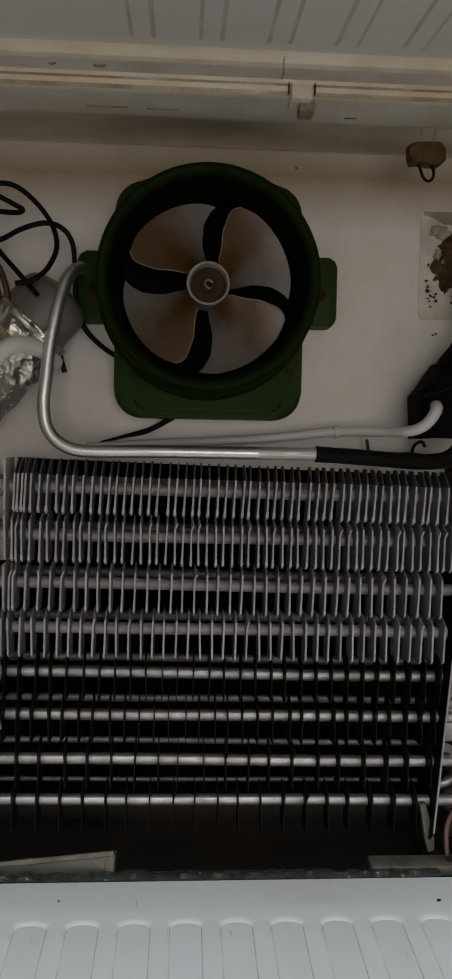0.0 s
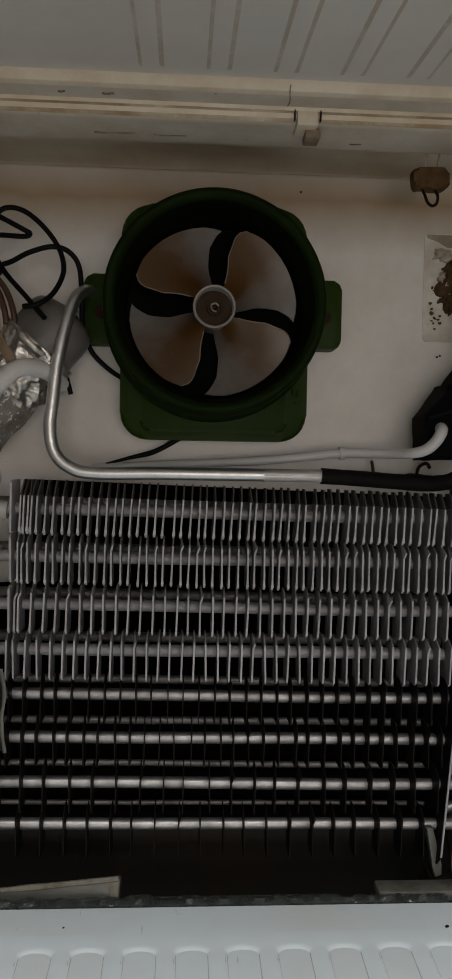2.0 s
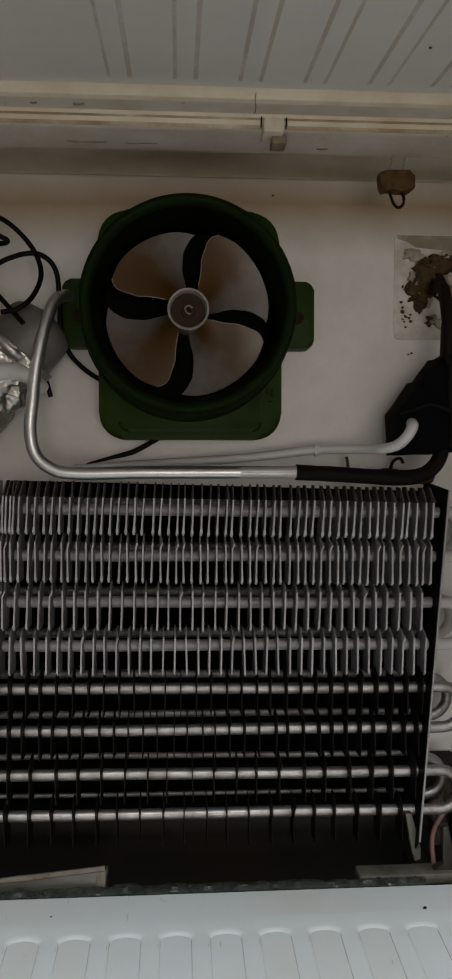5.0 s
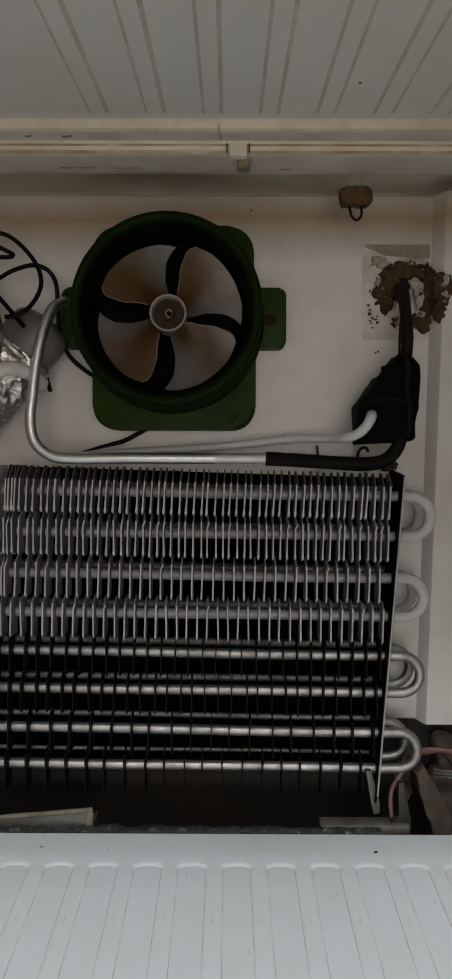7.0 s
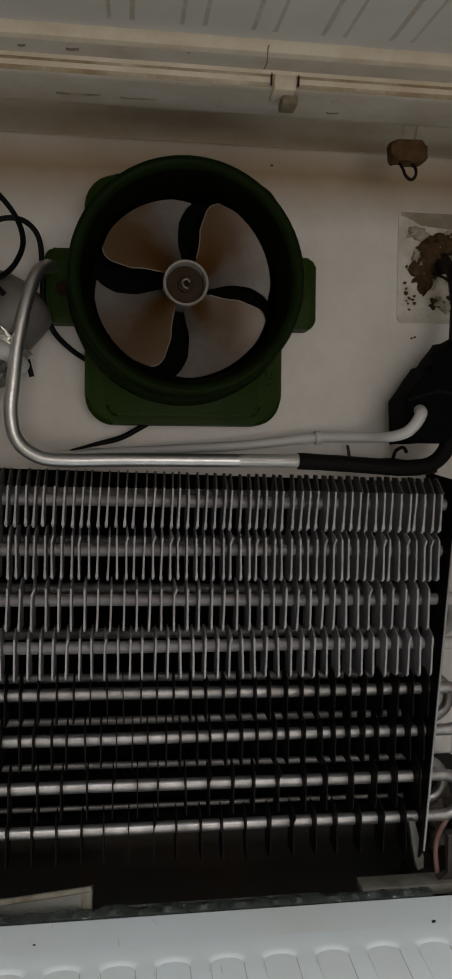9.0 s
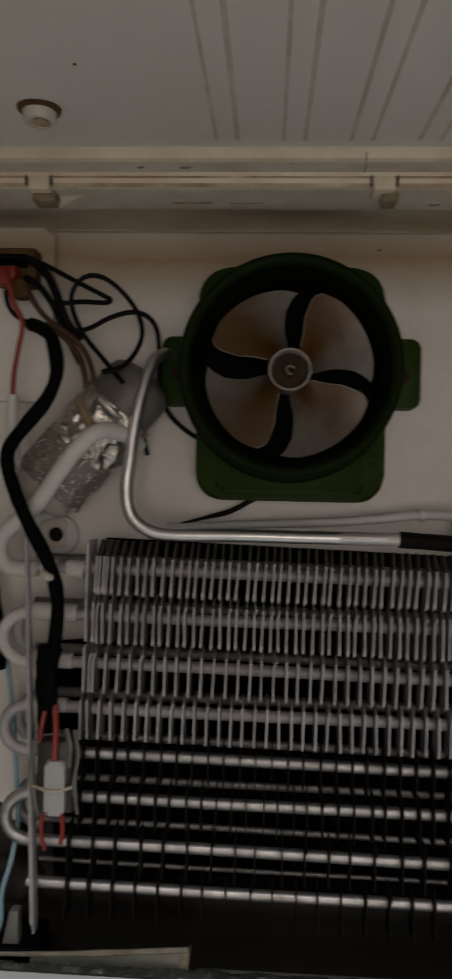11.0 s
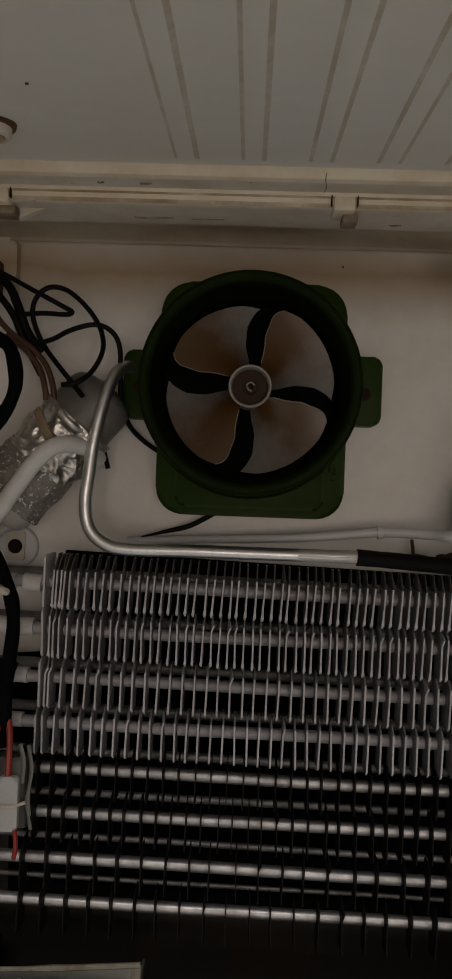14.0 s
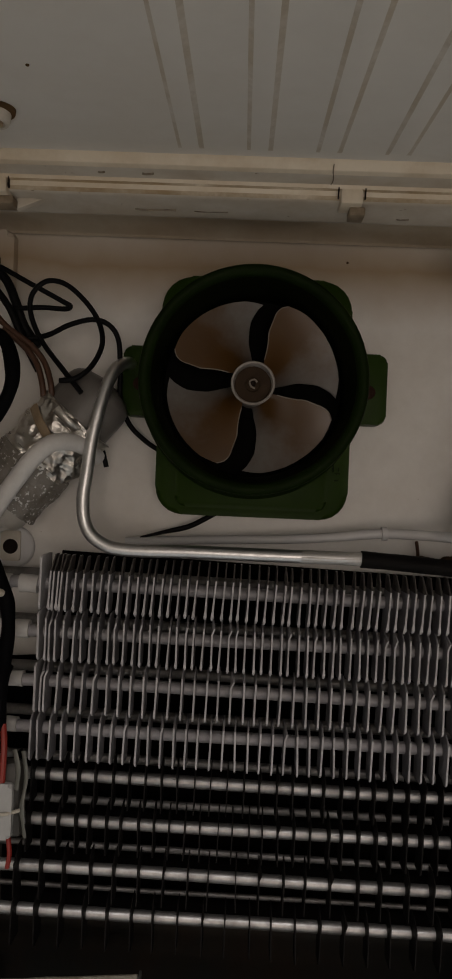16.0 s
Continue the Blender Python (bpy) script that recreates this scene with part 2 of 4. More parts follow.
# brown patches are dirt; the near-black base holds the trough's shade
SHADED_TROUGH = material("dirty_shaded_trough", (0.013, 0.0125, 0.0105), 0.5, dark=(0.020, 0.0095, 0.0035), scale=14, spread=0.8, fine=0.3, bump=0.2, spec=0.3)
RIM = material("stained_tray_rim", (0.21, 0.195, 0.155), 0.45, dark=(0.095, 0.060, 0.032), scale=70, spread=0.9, fine=0.3, bump=0.4)
GUNK = material("black_gunk", (0.012, 0.011, 0.010), 0.6, dark=(0.030, 0.018, 0.010), scale=60, spread=0.8, fine=0.5, bump=0.9, speck=((0.16, 0.13, 0.09), 150, 0.68), spec=0.3)
LEDGE = material("dirty_ledge", (0.135, 0.128, 0.108), 0.45, dark=(0.05, 0.042, 0.032), scale=60, spread=0.9, fine=0.3, bump=0.4)
FOAM = material("dirty_foam", (0.120, 0.100, 0.078), 0.7, dark=(0.035, 0.023, 0.014), scale=70, spread=0.9, fine=0.4, bump=0.8, spec=0.35)
GREY_TAPE = material("grey_foil_tape", (0.10, 0.115, 0.107), 0.25, 0.5, dark=(0.022, 0.027, 0.024), scale=90, spread=0.9, fine=0.4, bump=0.6, speck=((0.62, 0.64, 0.62), 260, 0.66))
ROOM = material("room_paint", (0.62, 0.60, 0.56), 0.8, scale=2)


# ---- mesh helpers ----
def part(name, bm, mat, parent=None, label="", smooth=True):
    me = bpy.data.meshes.new(name)
    bmesh.ops.recalc_face_normals(bm, faces=bm.faces[:])
    bm.to_mesh(me)
    bm.free()
    for m in (mat if isinstance(mat, (list, tuple)) else [mat]):
        me.materials.append(m)
    if smooth:
        me.polygons.foreach_set("use_smooth", [True] * len(me.polygons))
        me.set_sharp_from_angle(angle=radians(38))
    ob = new(name, me)
    return under(ob, parent, label)


def under(ob, parent, label=""):
    if parent:
        ob.parent = parent
        if parent.type == "EMPTY":
            ob.matrix_parent_inverse = Matrix.Translation(parent.location).inverted()
    if label:
        ob["label"] = label
    return ob


def thing(name, base, label, category, group=""):
    ob = new(name)
    ob.empty_display_size = 0.02
    ob.location = base
    return tagged(ob, label, category, group)


def glide(pts, sub=6):
    """A smooth line through the points."""
    v = [Vector(p) for p in pts]
    if len(v) < 3:
        return v
    out = []
    for i in range(len(v) - 1):
        a, b, c, d = v[max(i - 1, 0)], v[i], v[i + 1], v[min(i + 2, len(v) - 1)]
        for k in range(sub):
            t = k / sub
            out.append(0.5 * (2 * b + (c - a) * t + (2 * a - 5 * b + 4 * c - d) * t * t + (3 * b - a - 3 * c + d) * t ** 3))
    return out + [v[-1]]


def sweep(pts, r, seg=10, sub=6, bm=None, flat=1.0, wob=0.0):
    """A round bar along a smooth line; r may be a function of the way 0..1."""
    bm = bm or bmesh.new()
    line = glide(pts, sub)
    up = Vector((0.13, 0.9, 0.3))
    rings = []
    for i, p in enumerate(line):
        tan = (line[min(i + 1, len(line) - 1)] - line[max(i - 1, 0)]).normalized()
        side = tan.cross(up)
        side = side.normalized() if side.length > 1e-4 else tan.orthogonal().normalized()
        up = side.cross(tan).normalized()
        rr = r(i / (len(line) - 1)) if callable(r) else r
        if wob:
            rr *= 1 + wob * noise.noise(p * 90)
        rings.append([bm.verts.new(p + rr * (math.cos(a) * side + flat * math.sin(a) * up)) for a in (2 * math.pi * k / seg for k in range(seg))])
    for a, b in zip(rings, rings[1:]):
        for k in range(seg):
            bm.faces.new((a[k], a[(k + 1) % seg], b[(k + 1) % seg], b[k]))
    bm.faces.new(rings[0])
    bm.faces.new(rings[-1])
    return bm


def box(x0, x1, y0, y1, z0, z1, bevel=0.0, bm=None, seg=2):
    bm = bm or bmesh.new()
    vs = bmesh.ops.create_cube(bm, size=1.0)["verts"]
    for v in vs:
        v.co = Vector(((x0 + x1) / 2 + v.co.x * (x1 - x0), (y0 + y1) / 2 + v.co.y * (y1 - y0), (z0 + z1) / 2 + v.co.z * (z1 - z0)))
    if bevel:
        es = list({e for v in vs for e in v.link_edges})
        bmesh.ops.bevel(bm, geom=es, offset=bevel, segments=seg, affect="EDGES", profile=0.5)
    return bm


def prism(outline, y0, y1, bevel=0.0, seg=2):
    """An outline in x and z, from y0 (front) to y1, its front edge rounded."""
    bm = bmesh.new()
    front = [bm.verts.new((x, y0, z)) for x, z in outline]
    back = [bm.verts.new((x, y1, z)) for x, z in outline]
    f = bm.faces.new(front)
    bm.faces.new(back[::-1])
    n = len(outline)
    for i in range(n):
        bm.faces.new((front[i], back[i], back[(i + 1) % n], front[(i + 1) % n]))
    if bevel:
        bmesh.ops.bevel(bm, geom=f.edges[:], offset=bevel, segments=seg, affect="EDGES", profile=0.5)
    return bm


def rounded(x0, x1, z0, z1, r, n=6):
    """A rectangle in x and z with round corners."""
    out = []
    for cx, cz, a0 in ((x1 - r, z1 - r, 0), (x0 + r, z1 - r, 90), (x0 + r, z0 + r, 180), (x1 - r, z0 + r, 270)):
        out += [(cx + r * math.cos(radians(a0 + 90 * k / n)), cz + r * math.sin(radians(a0 + 90 * k / n))) for k in range(n + 1)]
    return out


def lathe(profile, cx, cz, seg=64, bm=None, close=False):
    """A profile of (radius, y) turned round an axis that runs in depth."""
    bm = bm or bmesh.new()
    rings = [[bm.verts.new((cx + r * math.cos(2 * math.pi * k / seg), y, cz + r * math.sin(2 * math.pi * k / seg))) for k in range(seg)] for r, y in profile]
    pairs = list(zip(rings, rings[1:])) + ([(rings[-1], rings[0])] if close else [])
    for a, b in pairs:
        for k in range(seg):
            bm.faces.new((a[k], a[(k + 1) % seg], b[(k + 1) % seg], b[k]))
    if not close:
        bm.faces.new(rings[0])
        bm.faces.new(rings[-1])
    return bm


def along_x(profile, x0, x1, thick, steps=1):
    """A sheet with a profile in y and z, drawn out along x, with thickness upwards."""
    bm = bmesh.new()
    rows = []
    for s in range(steps + 1):
        x = x0 + (x1 - x0) * s / steps
        rows.append(([bm.verts.new((x, y, z)) for y, z in profile], [bm.verts.new((x, y, z + thick)) for y, z in profile]))
    n = len(profile)
    for (a, at), (b, bt) in zip(rows, rows[1:]):
        for i in range(n - 1):
            bm.faces.new((a[i], a[i + 1], b[i + 1], b[i]))
            bm.faces.new((at[i], bt[i], bt[i + 1], at[i + 1]))
        bm.faces.new((a[0], b[0], bt[0], at[0]))
        bm.faces.new((a[-1], at[-1], bt[-1], b[-1]))
    for a, at in (rows[0], rows[-1]):
        for i in range(n - 1):
            bm.faces.new((a[i], at[i], at[i + 1], a[i + 1]))
    return bm


def structure(name, bm, mat, label, smooth=True):
    return tagged(part(name, bm, mat, None, "", smooth), label, name.split("_")[0], kind="structure")


# ---- the room in front ----
structure("room_floor", box(-1.6, 1.6, -2.5, 1.0, -1.30, -1.25), ROOM, "plain kitchen floor below the freezer", False)
structure("room_ceiling", box(-1.6, 1.6, -2.5, 1.0, 1.30, 1.35), ROOM, "plain painted kitchen ceiling", False)
structure("room_wall_left", box(-1.65, -1.6, -2.5, 1.0, -1.30, 1.35), ROOM, "plain painted kitchen wall", False)
structure("room_wall_right", box(1.6, 1.65, -2.5, 1.0, -1.30, 1.35), ROOM, "plain painted kitchen wall", False)
structure("room_wall_behind", box(-1.65, 1.65, -2.55, -2.5, -1.30, 1.35), ROOM, "plain painted kitchen wall", False)
structure("room_wall_back", box(-1.65, 1.65, 1.0, 1.05, -1.30, 1.35), ROOM, "plain painted kitchen wall", False)

# ---- the freezer's liner ----
WALL_Y = 0.665
FRONT_Y = 0.13
RISE = -0.10      # the floor falls towards the door
FALL = 0.09       # the ceiling drops towards the door


def floor_z(y):
    return -0.011 + RISE * (0.587 - y)


def ceil_z(y):
    return 0.536 + FALL * (y - 0.534)


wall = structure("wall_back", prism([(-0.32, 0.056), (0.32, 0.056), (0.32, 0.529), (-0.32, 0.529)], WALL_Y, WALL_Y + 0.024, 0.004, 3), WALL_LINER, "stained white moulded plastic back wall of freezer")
bm = bmesh.new()
ring = [[bm.verts.new((x, y, z)) for x, z in ((0.2165 + 0.009 * g, 0.527), (0.2060 + 0.006 * g, 0.0565), (0.318, 0.0565), (0.318, 0.527))] for g, y in ((0.0, WALL_Y + 0.001), (0.8, WALL_Y - 0.0125), (1.0, WALL_Y - 0.014))]
for a, b in zip(ring, ring[1:]):
    for k in range(4):
        bm.faces.new((a[k], a[(k + 1) % 4], b[(k + 1) % 4], b[k]))
bm.faces.new(ring[-1])
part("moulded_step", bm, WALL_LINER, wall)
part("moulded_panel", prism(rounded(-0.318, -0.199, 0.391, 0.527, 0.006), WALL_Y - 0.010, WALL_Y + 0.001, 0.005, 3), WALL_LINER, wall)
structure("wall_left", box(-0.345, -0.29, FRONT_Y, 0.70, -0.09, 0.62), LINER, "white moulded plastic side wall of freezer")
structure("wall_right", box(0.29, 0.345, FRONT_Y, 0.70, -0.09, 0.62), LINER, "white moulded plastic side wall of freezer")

# ceiling: a smooth sheet with shallow ridges that run in depth
bm = bmesh.new()
xs = [(-0.32, 0, 0), (-0.2, 0, 0)]
for k in range(-2, 7):
    g = 0.030 + 0.040 * k
    xs += [(g - 0.0145, 0, 0), (g - 0.0123, 0.0011, 1), (g - 0.0022, 0.0011, 0), (g + 0.0006, 0, 1)]
cols = []
for x, dz, m in xs + [(0.32, 0, 0)]:
    row = []
    for y in (FRONT_Y, 0.22, 0.30, 0.38, 0.46, 0.516, 0.524, 0.536):
        d = dz if y < 0.52 else 0.0
        row.append(bm.verts.new((x, y, ceil_z(y) - d)))
    cols.append((row, m))
for (a, ma), (b, mb) in zip(cols, cols[1:]):
    for i in range(len(a) - 1):
        f = bm.faces.new((a[i], a[i + 1], b[i + 1], b[i]))
        f.material_index = 1 if mb == 1 and i < 6 else 0
top = [bm.verts.new(c) for c in ((-0.32, FRONT_Y, 0.58), (0.32, FRONT_Y, 0.58), (0.32, 0.536, 0.58), (-0.32, 0.536, 0.58))]
bm.faces.new(top)
structure("ceiling", bm, [CEIL_LINER, GRIME], "white ribbed plastic freezer ceiling with brown streaks")

trim_profile = [(0.534, 0.5362), (0.5345, 0.533), (0.536, 0.5300), (0.539, 0.5286), (0.553, 0.5284), (0.5535, 0.5262), (0.5555, 0.5254), (0.5560, 0.5225), (0.5580, 0.5205), (0.562, 0.5198), (0.592, 0.5196), (0.5965, 0.5200), (0.5985, 0.5215)]
trim_bm = along_x(trim_profile, -0.32, 0.32, 0.03, 1)
trim_bm.faces.ensure_lookup_table()
for f in trim_bm.faces:
    ys = [v.co.y for v in f.verts]
    # front-facing steps get the paler cream, as painted light
    if max(ys) < 0.5395 or (0.5529 < min(ys) and max(ys) < 0.5561):
        f.material_index = 2
    if (0.5559 < min(ys) and max(ys) < 0.5585) or (0.5534 < min(ys) and max(ys) < 0.5556):
        f.material_index = 1
trim = structure("trim", trim_bm, [TRIM, RUST_LINE, CREAM], "yellowed white ceiling edge trim with brown grime line")
cove = [(0.598, 0.5215), (0.600, 0.5345), (0.606, 0.5405), (0.640, 0.5430), (0.670, 0.5430), (0.681, 0.5410), (0.6855, 0.5365), (0.686, 0.524)]
structure("cove", along_x(cove, -0.32, 0.32, 0.03), COVE, "rounded brown-stained white plastic corner between ceiling and wall")

# floor: a rounded lip at the trough, then a sloping sheet with raised ribs
lip = [(0.590, -0.070), (0.590, -0.018), (0.5885, -0.0135), (0.586, -0.0117), (0.575, floor_z(0.575) - 0.0003), (0.5535, floor_z(0.5535) - 0.0004), (0.5530, floor_z(0.5530) - 0.0018)] + [(y, floor_z(y) - 0.0017) for y in (0.54, 0.4, 0.3, 0.2, FRONT_Y)]
floor = structure("floor", along_x(lip[::-1], -0.32, 0.32, -0.03), FLOOR_LINER, "glossy white ribbed plastic freezer floor")
rib_bm = bmesh.new()
n_arc, half, PITCH = 8, 0.0105, 0.0334
loops = []
for inset, drop in ((-0.0005, 0.0018), (0.0001, 0.0014), (0.0010, 0.0008), (0.0020, 0.0005), (0.0032, 0.0003)):
    w = half + inset
    side = [(PITCH / 2 - w * math.cos(radians(90 * k / n_arc)), 0.5415 + inset + 0.0050 * math.sin(radians(90 * k / n_arc))) for k in range(n_arc + 1)]
    o = [(PITCH / 2 - w, FRONT_Y)] + side + [(PITCH / 2, 0.5600), (-PITCH / 2, 0.5600)] + [(-x, y) for x, y in side[::-1]] + [(w - PITCH / 2, FRONT_Y)]
    loops.append([rib_bm.verts.new((x, y, floor_z(y) - (drop if y < 0.553 else 0.0003))) for x, y in o])
for a, b in zip(loops, loops[1:]):
    for i in range(len(a) - 1):
        if (a[i].co - b[i].co).length < 1e-6 and (a[i + 1].co - b[i + 1].co).length < 1e-6:
            continue
        f = rib_bm.faces.new((a[i], a[i + 1], b[i + 1], b[i]))
        f.material_index = 1 if a is loops[0] and i in (0, len(a) - 2) else 0
rib_bm.faces.new(loops[-1])
bmesh.ops.remove_doubles(rib_bm, verts=rib_bm.verts[:], dist=1e-6)
first = part("floor_rib", rib_bm, [FLOOR_LINER, RIB_GRIME], floor)
first.location.x = 0.0423 - 9.5 * PITCH
for k in range(1, 19):
    ob = under(new("floor_rib", first.data), floor)
    ob.location.x = 0.0423 + (k - 9.5) * PITCH

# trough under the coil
structure("trough", box(-0.32, 0.32, WALL_Y + 0.004, WALL_Y + 0.034, -0.09, 0.0555), SHADED_TROUGH, "dirty plastic back of the drain trough, darkened for shade")
structure("trough_bottom", box(-0.32, 0.32, 0.585, WALL_Y + 0.004, -0.095, -0.055), SHADED_TROUGH, "dirty bottom of the drain trough, darkened for shade")


# ---- evaporator coil ----
def lean_right(z):
    return 0.1595 + (z - 0.013) * 0.0735


def lean_left(z):
    return -0.1900 - (z - 0.011) * 0.037


TILT = -0.012     # the coil hangs lower at its right end
ROWS_Z = [0.2634, 0.2293, 0.1938, 0.1610, 0.1275, 0.0957, 0.0615, 0.0306]
coil = thing("evaporator_coil", (0, 0.63, 0.0), "finned aluminium evaporator coil with dusty grey upper fins", "evaporator")
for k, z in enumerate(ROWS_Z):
    # lower rear tubes drawn ever thinner, for the part that stays hidden
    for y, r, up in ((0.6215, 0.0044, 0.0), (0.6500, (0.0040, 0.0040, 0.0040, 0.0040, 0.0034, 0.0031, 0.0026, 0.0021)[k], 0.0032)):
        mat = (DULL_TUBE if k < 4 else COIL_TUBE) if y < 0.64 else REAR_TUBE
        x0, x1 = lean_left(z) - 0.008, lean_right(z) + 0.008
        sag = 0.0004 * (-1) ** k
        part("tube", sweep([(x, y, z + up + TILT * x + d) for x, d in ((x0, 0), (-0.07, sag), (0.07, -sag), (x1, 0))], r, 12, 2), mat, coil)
for k, z in enumerate(ROWS_Z[1:4]):
    x0 = lean_left(z) - 0.006
    z -= TILT * 0.18
    part("frost_sleeve", sweep([(x0, 0.6215, z + 0.001), (x0 + 0.010, 0.6213, z + 0.0012), (x0 + 0.022, 0.6215, z + 0.0008), (-0.166 - 0.003 * k, 0.6215, z + 0.0006)], (0.0064, 0.0060, 0.0054)[k], 14, 5, wob=0.10), FROST_TUBE, coil, "frost-white tube end")
for lean, name in ((lean_right, "end_plate"), (lean_left, "end_plate")):
    bm = bmesh.new()
    sgn = 1 if lean is lean_right else -1
    ring = [(0.604, 0.279), (0.604, 0.012), (0.611, 0.003), (0.655, 0.003), (0.662, 0.012), (0.662, 0.284)]
    if sgn < 0:
        ring = [(0.6045, 0.293), (0.604, 0.012), (0.606, 0.003), (0.613, 0.003), (0.616, 0.012), (0.609, 0.290)]
    a = [bm.verts.new((lean(z), y, z)) for y, z in ring]
    b = [bm.verts.new((lean(z) + 0.0012, y, z)) for y, z in ring]
    bm.faces.new(a)
    bm.faces.new(b[::-1])
    for i in range(6):
        bm.faces.new((a[i], b[i], b[(i + 1) % 6], a[(i + 1) % 6]))
    # the right plate shares the lower fins' near-black shade colour
    part(name, bm, SHADED_FIN if sgn > 0 else DULL_TUBE, coil, "thin aluminium end plate", False)
    part("plate_edge", sweep([(lean(0.284) + 0.0006, 0.6035, 0.279 if sgn > 0 else 0.290), (lean(0.012) + 0.0006, 0.6035, 0.012)], 0.0008 if sgn > 0 else 0.0017, 6), DULL_TUBE, coil)


# added sheet: paints the shade between and behind the fins
part("backing_sheet", prism([(-0.154, 0.2855), (-0.156, 0.206), (-0.192, 0.203), (-0.194, 0.196), (lean_left(0.012), 0.012), (lean_right(0.012), 0.012), (lean_right(0.276), 0.276)], 0.6603, 0.6625), SHADE_BACKING, coil, "added black sheet for the shade behind the fins")


def bend(z0, z1, y, right, reach, r, mat):
    z0, z1 = (z + TILT * (0.17 if right else -0.19) for z in (z0, z1))
    zc, rad = (z0 + z1) / 2, abs(z0 - z1) / 2
    x0 = (lean_right(zc) if right else lean_left(zc)) + (0.004 if right else -0.004)
    s = 1 if right else -1
    straight = reach - rad
    pts = [(x0, y, z0), (x0 + s * straight * 0.6, y, z0)]
    pts += [(x0 + s * (straight + rad * math.sin(radians(a))), y, zc + (z0 - zc) * math.cos(radians(a))) for a in (15, 45, 75, 105, 135, 165)]
    pts += [(x0 + s * straight * 0.6, y, z1), (x0, y, z1)]
    return part("return_bend", sweep(pts, r, 12, 3), mat, coil)


for i in (0, 2, 4, 6):
    frosty = FROST_TUBE if i < 4 else COIL_TUBE
    bend(ROWS_Z[i], ROWS_Z[i + 1], 0.6215, True, (0.0255, 0.0255, 0.028, 0.031)[i // 2], 0.0046 if i < 4 else 0.0043, frosty)
    bend(ROWS_Z[i], ROWS_Z[i + 1], 0.6480, True, (0.0225, 0.0225, 0.025, 0.0265)[i // 2], 0.0043, frosty)
for i in (1, 3, 5):
    bend(ROWS_Z[i], ROWS_Z[i + 1], 0.6215, False, 0.0195, 0.0046, (FROST_TUBE, None, DULL_TUBE, None, COIL_TUBE)[i - 1])
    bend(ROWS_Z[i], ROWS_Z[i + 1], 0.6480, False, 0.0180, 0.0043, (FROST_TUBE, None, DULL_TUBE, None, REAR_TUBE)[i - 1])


def fin_mesh(name, h, depth, thick, mats, bent, seed, top=(0.0055, 0.0085), bead=1.0, lean=0.0):
    """One fin, its front edge at y = 0, upright: its top corner cut off by (height, depth), slightly bent, with a bead of dirt at its lower tip."""
    rng = random.Random(seed)
    bm = bmesh.new()
    zs = (-h / 2, -h / 2 + 0.0022, -h / 2 + 0.0065, -h * 0.05, h * 0.22, h / 2 - top[0], h / 2)
    cut = (0.0028, 0.0, 0.0, 0.0, 0.0, 0.0, top[1])
    swell = (0.9, bead, 1.0 + (bead - 1) * 0.2, 1.0, 1.0, 1.0, 0.7)
    ph, curl = rng.uniform(0, 6.3), (rng.uniform(0.0008, 0.0020) if rng.random() < 0.14 else 0.0)
    sides = []
    for s in (-1, 1):
        grid = []
        for i, z in enumerate(zs):
            row = []
            for j, y in enumerate((cut[i], max(0.0045, cut[i] + 0.002), depth)):
                off = bent * math.sin(ph + z * 70) * math.exp(-y / 0.012) + lean * z
                if j == 0 and i == 5:
                    off += curl
                row.append(bm.verts.new((s * thick / 2 * (swell[i] if j == 0 else 1.0) + off, y, z)))
            grid.append(row)
        sides.append(grid)
    n = len(zs)
    for g in sides:
        for i in range(n - 1):
            for j in range(2):
                bm.faces.new((g[i][j], g[i + 1][j], g[i + 1][j + 1], g[i][j + 1]))
    a, b = sides
    for i in range(n - 1):
        for j in (0, 2):
            f = bm.faces.new((a[i][j], a[i + 1][j], b[i + 1][j], b[i][j]))
            f.material_index = 1 if j == 0 and i < n - 2 else 0
    # a third material, where given, darkens the top corner
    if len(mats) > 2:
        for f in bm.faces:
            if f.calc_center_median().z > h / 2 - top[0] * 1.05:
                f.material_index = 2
    for i in (0, n - 1):
        for j in range(2):
            bm.faces.new((a[i][j], a[i][j + 1], b[i][j + 1], b[i][j]))
    bmesh.ops.recalc_face_normals(bm, faces=bm.faces[:])
    me = bpy.data.meshes.new(name)
    bm.to_mesh(me)
    bm.free()
    for m in mats:
        me.materials.append(m)
    return me


rng = random.Random(4)
# each row: bottom, top, the fins bunched at the left end, pitch, unevenness
FIN_ROWS = [(0.2450, 0.2838, (-0.1560, -0.1490, -0.1466, -0.1440, -0.1414, -0.1372), 0.0060, 0.16), (0.2098, 0.2452, (-0.1562, -0.1512, -0.1482, -0.1440), 0.0060, 0.16), (0.1747, 0.2098, (-0.1568, -0.1525, -0.1501), 0.00862, 0.05), (0.1412, 0.1757, (-0.1585, -0.1537), 0.00858, 0.05),
            (0.1100, 0.1445, (-0.1690,), 0.0114, 0.07), (0.0780, 0.1120, (-0.1590,), 0.0110, 0.12), (0.0440, 0.0785, (-0.1660,), 0.0170, 0.10), (0.0120, 0.0465, (-0.1669,), 0.0165, 0.06)]
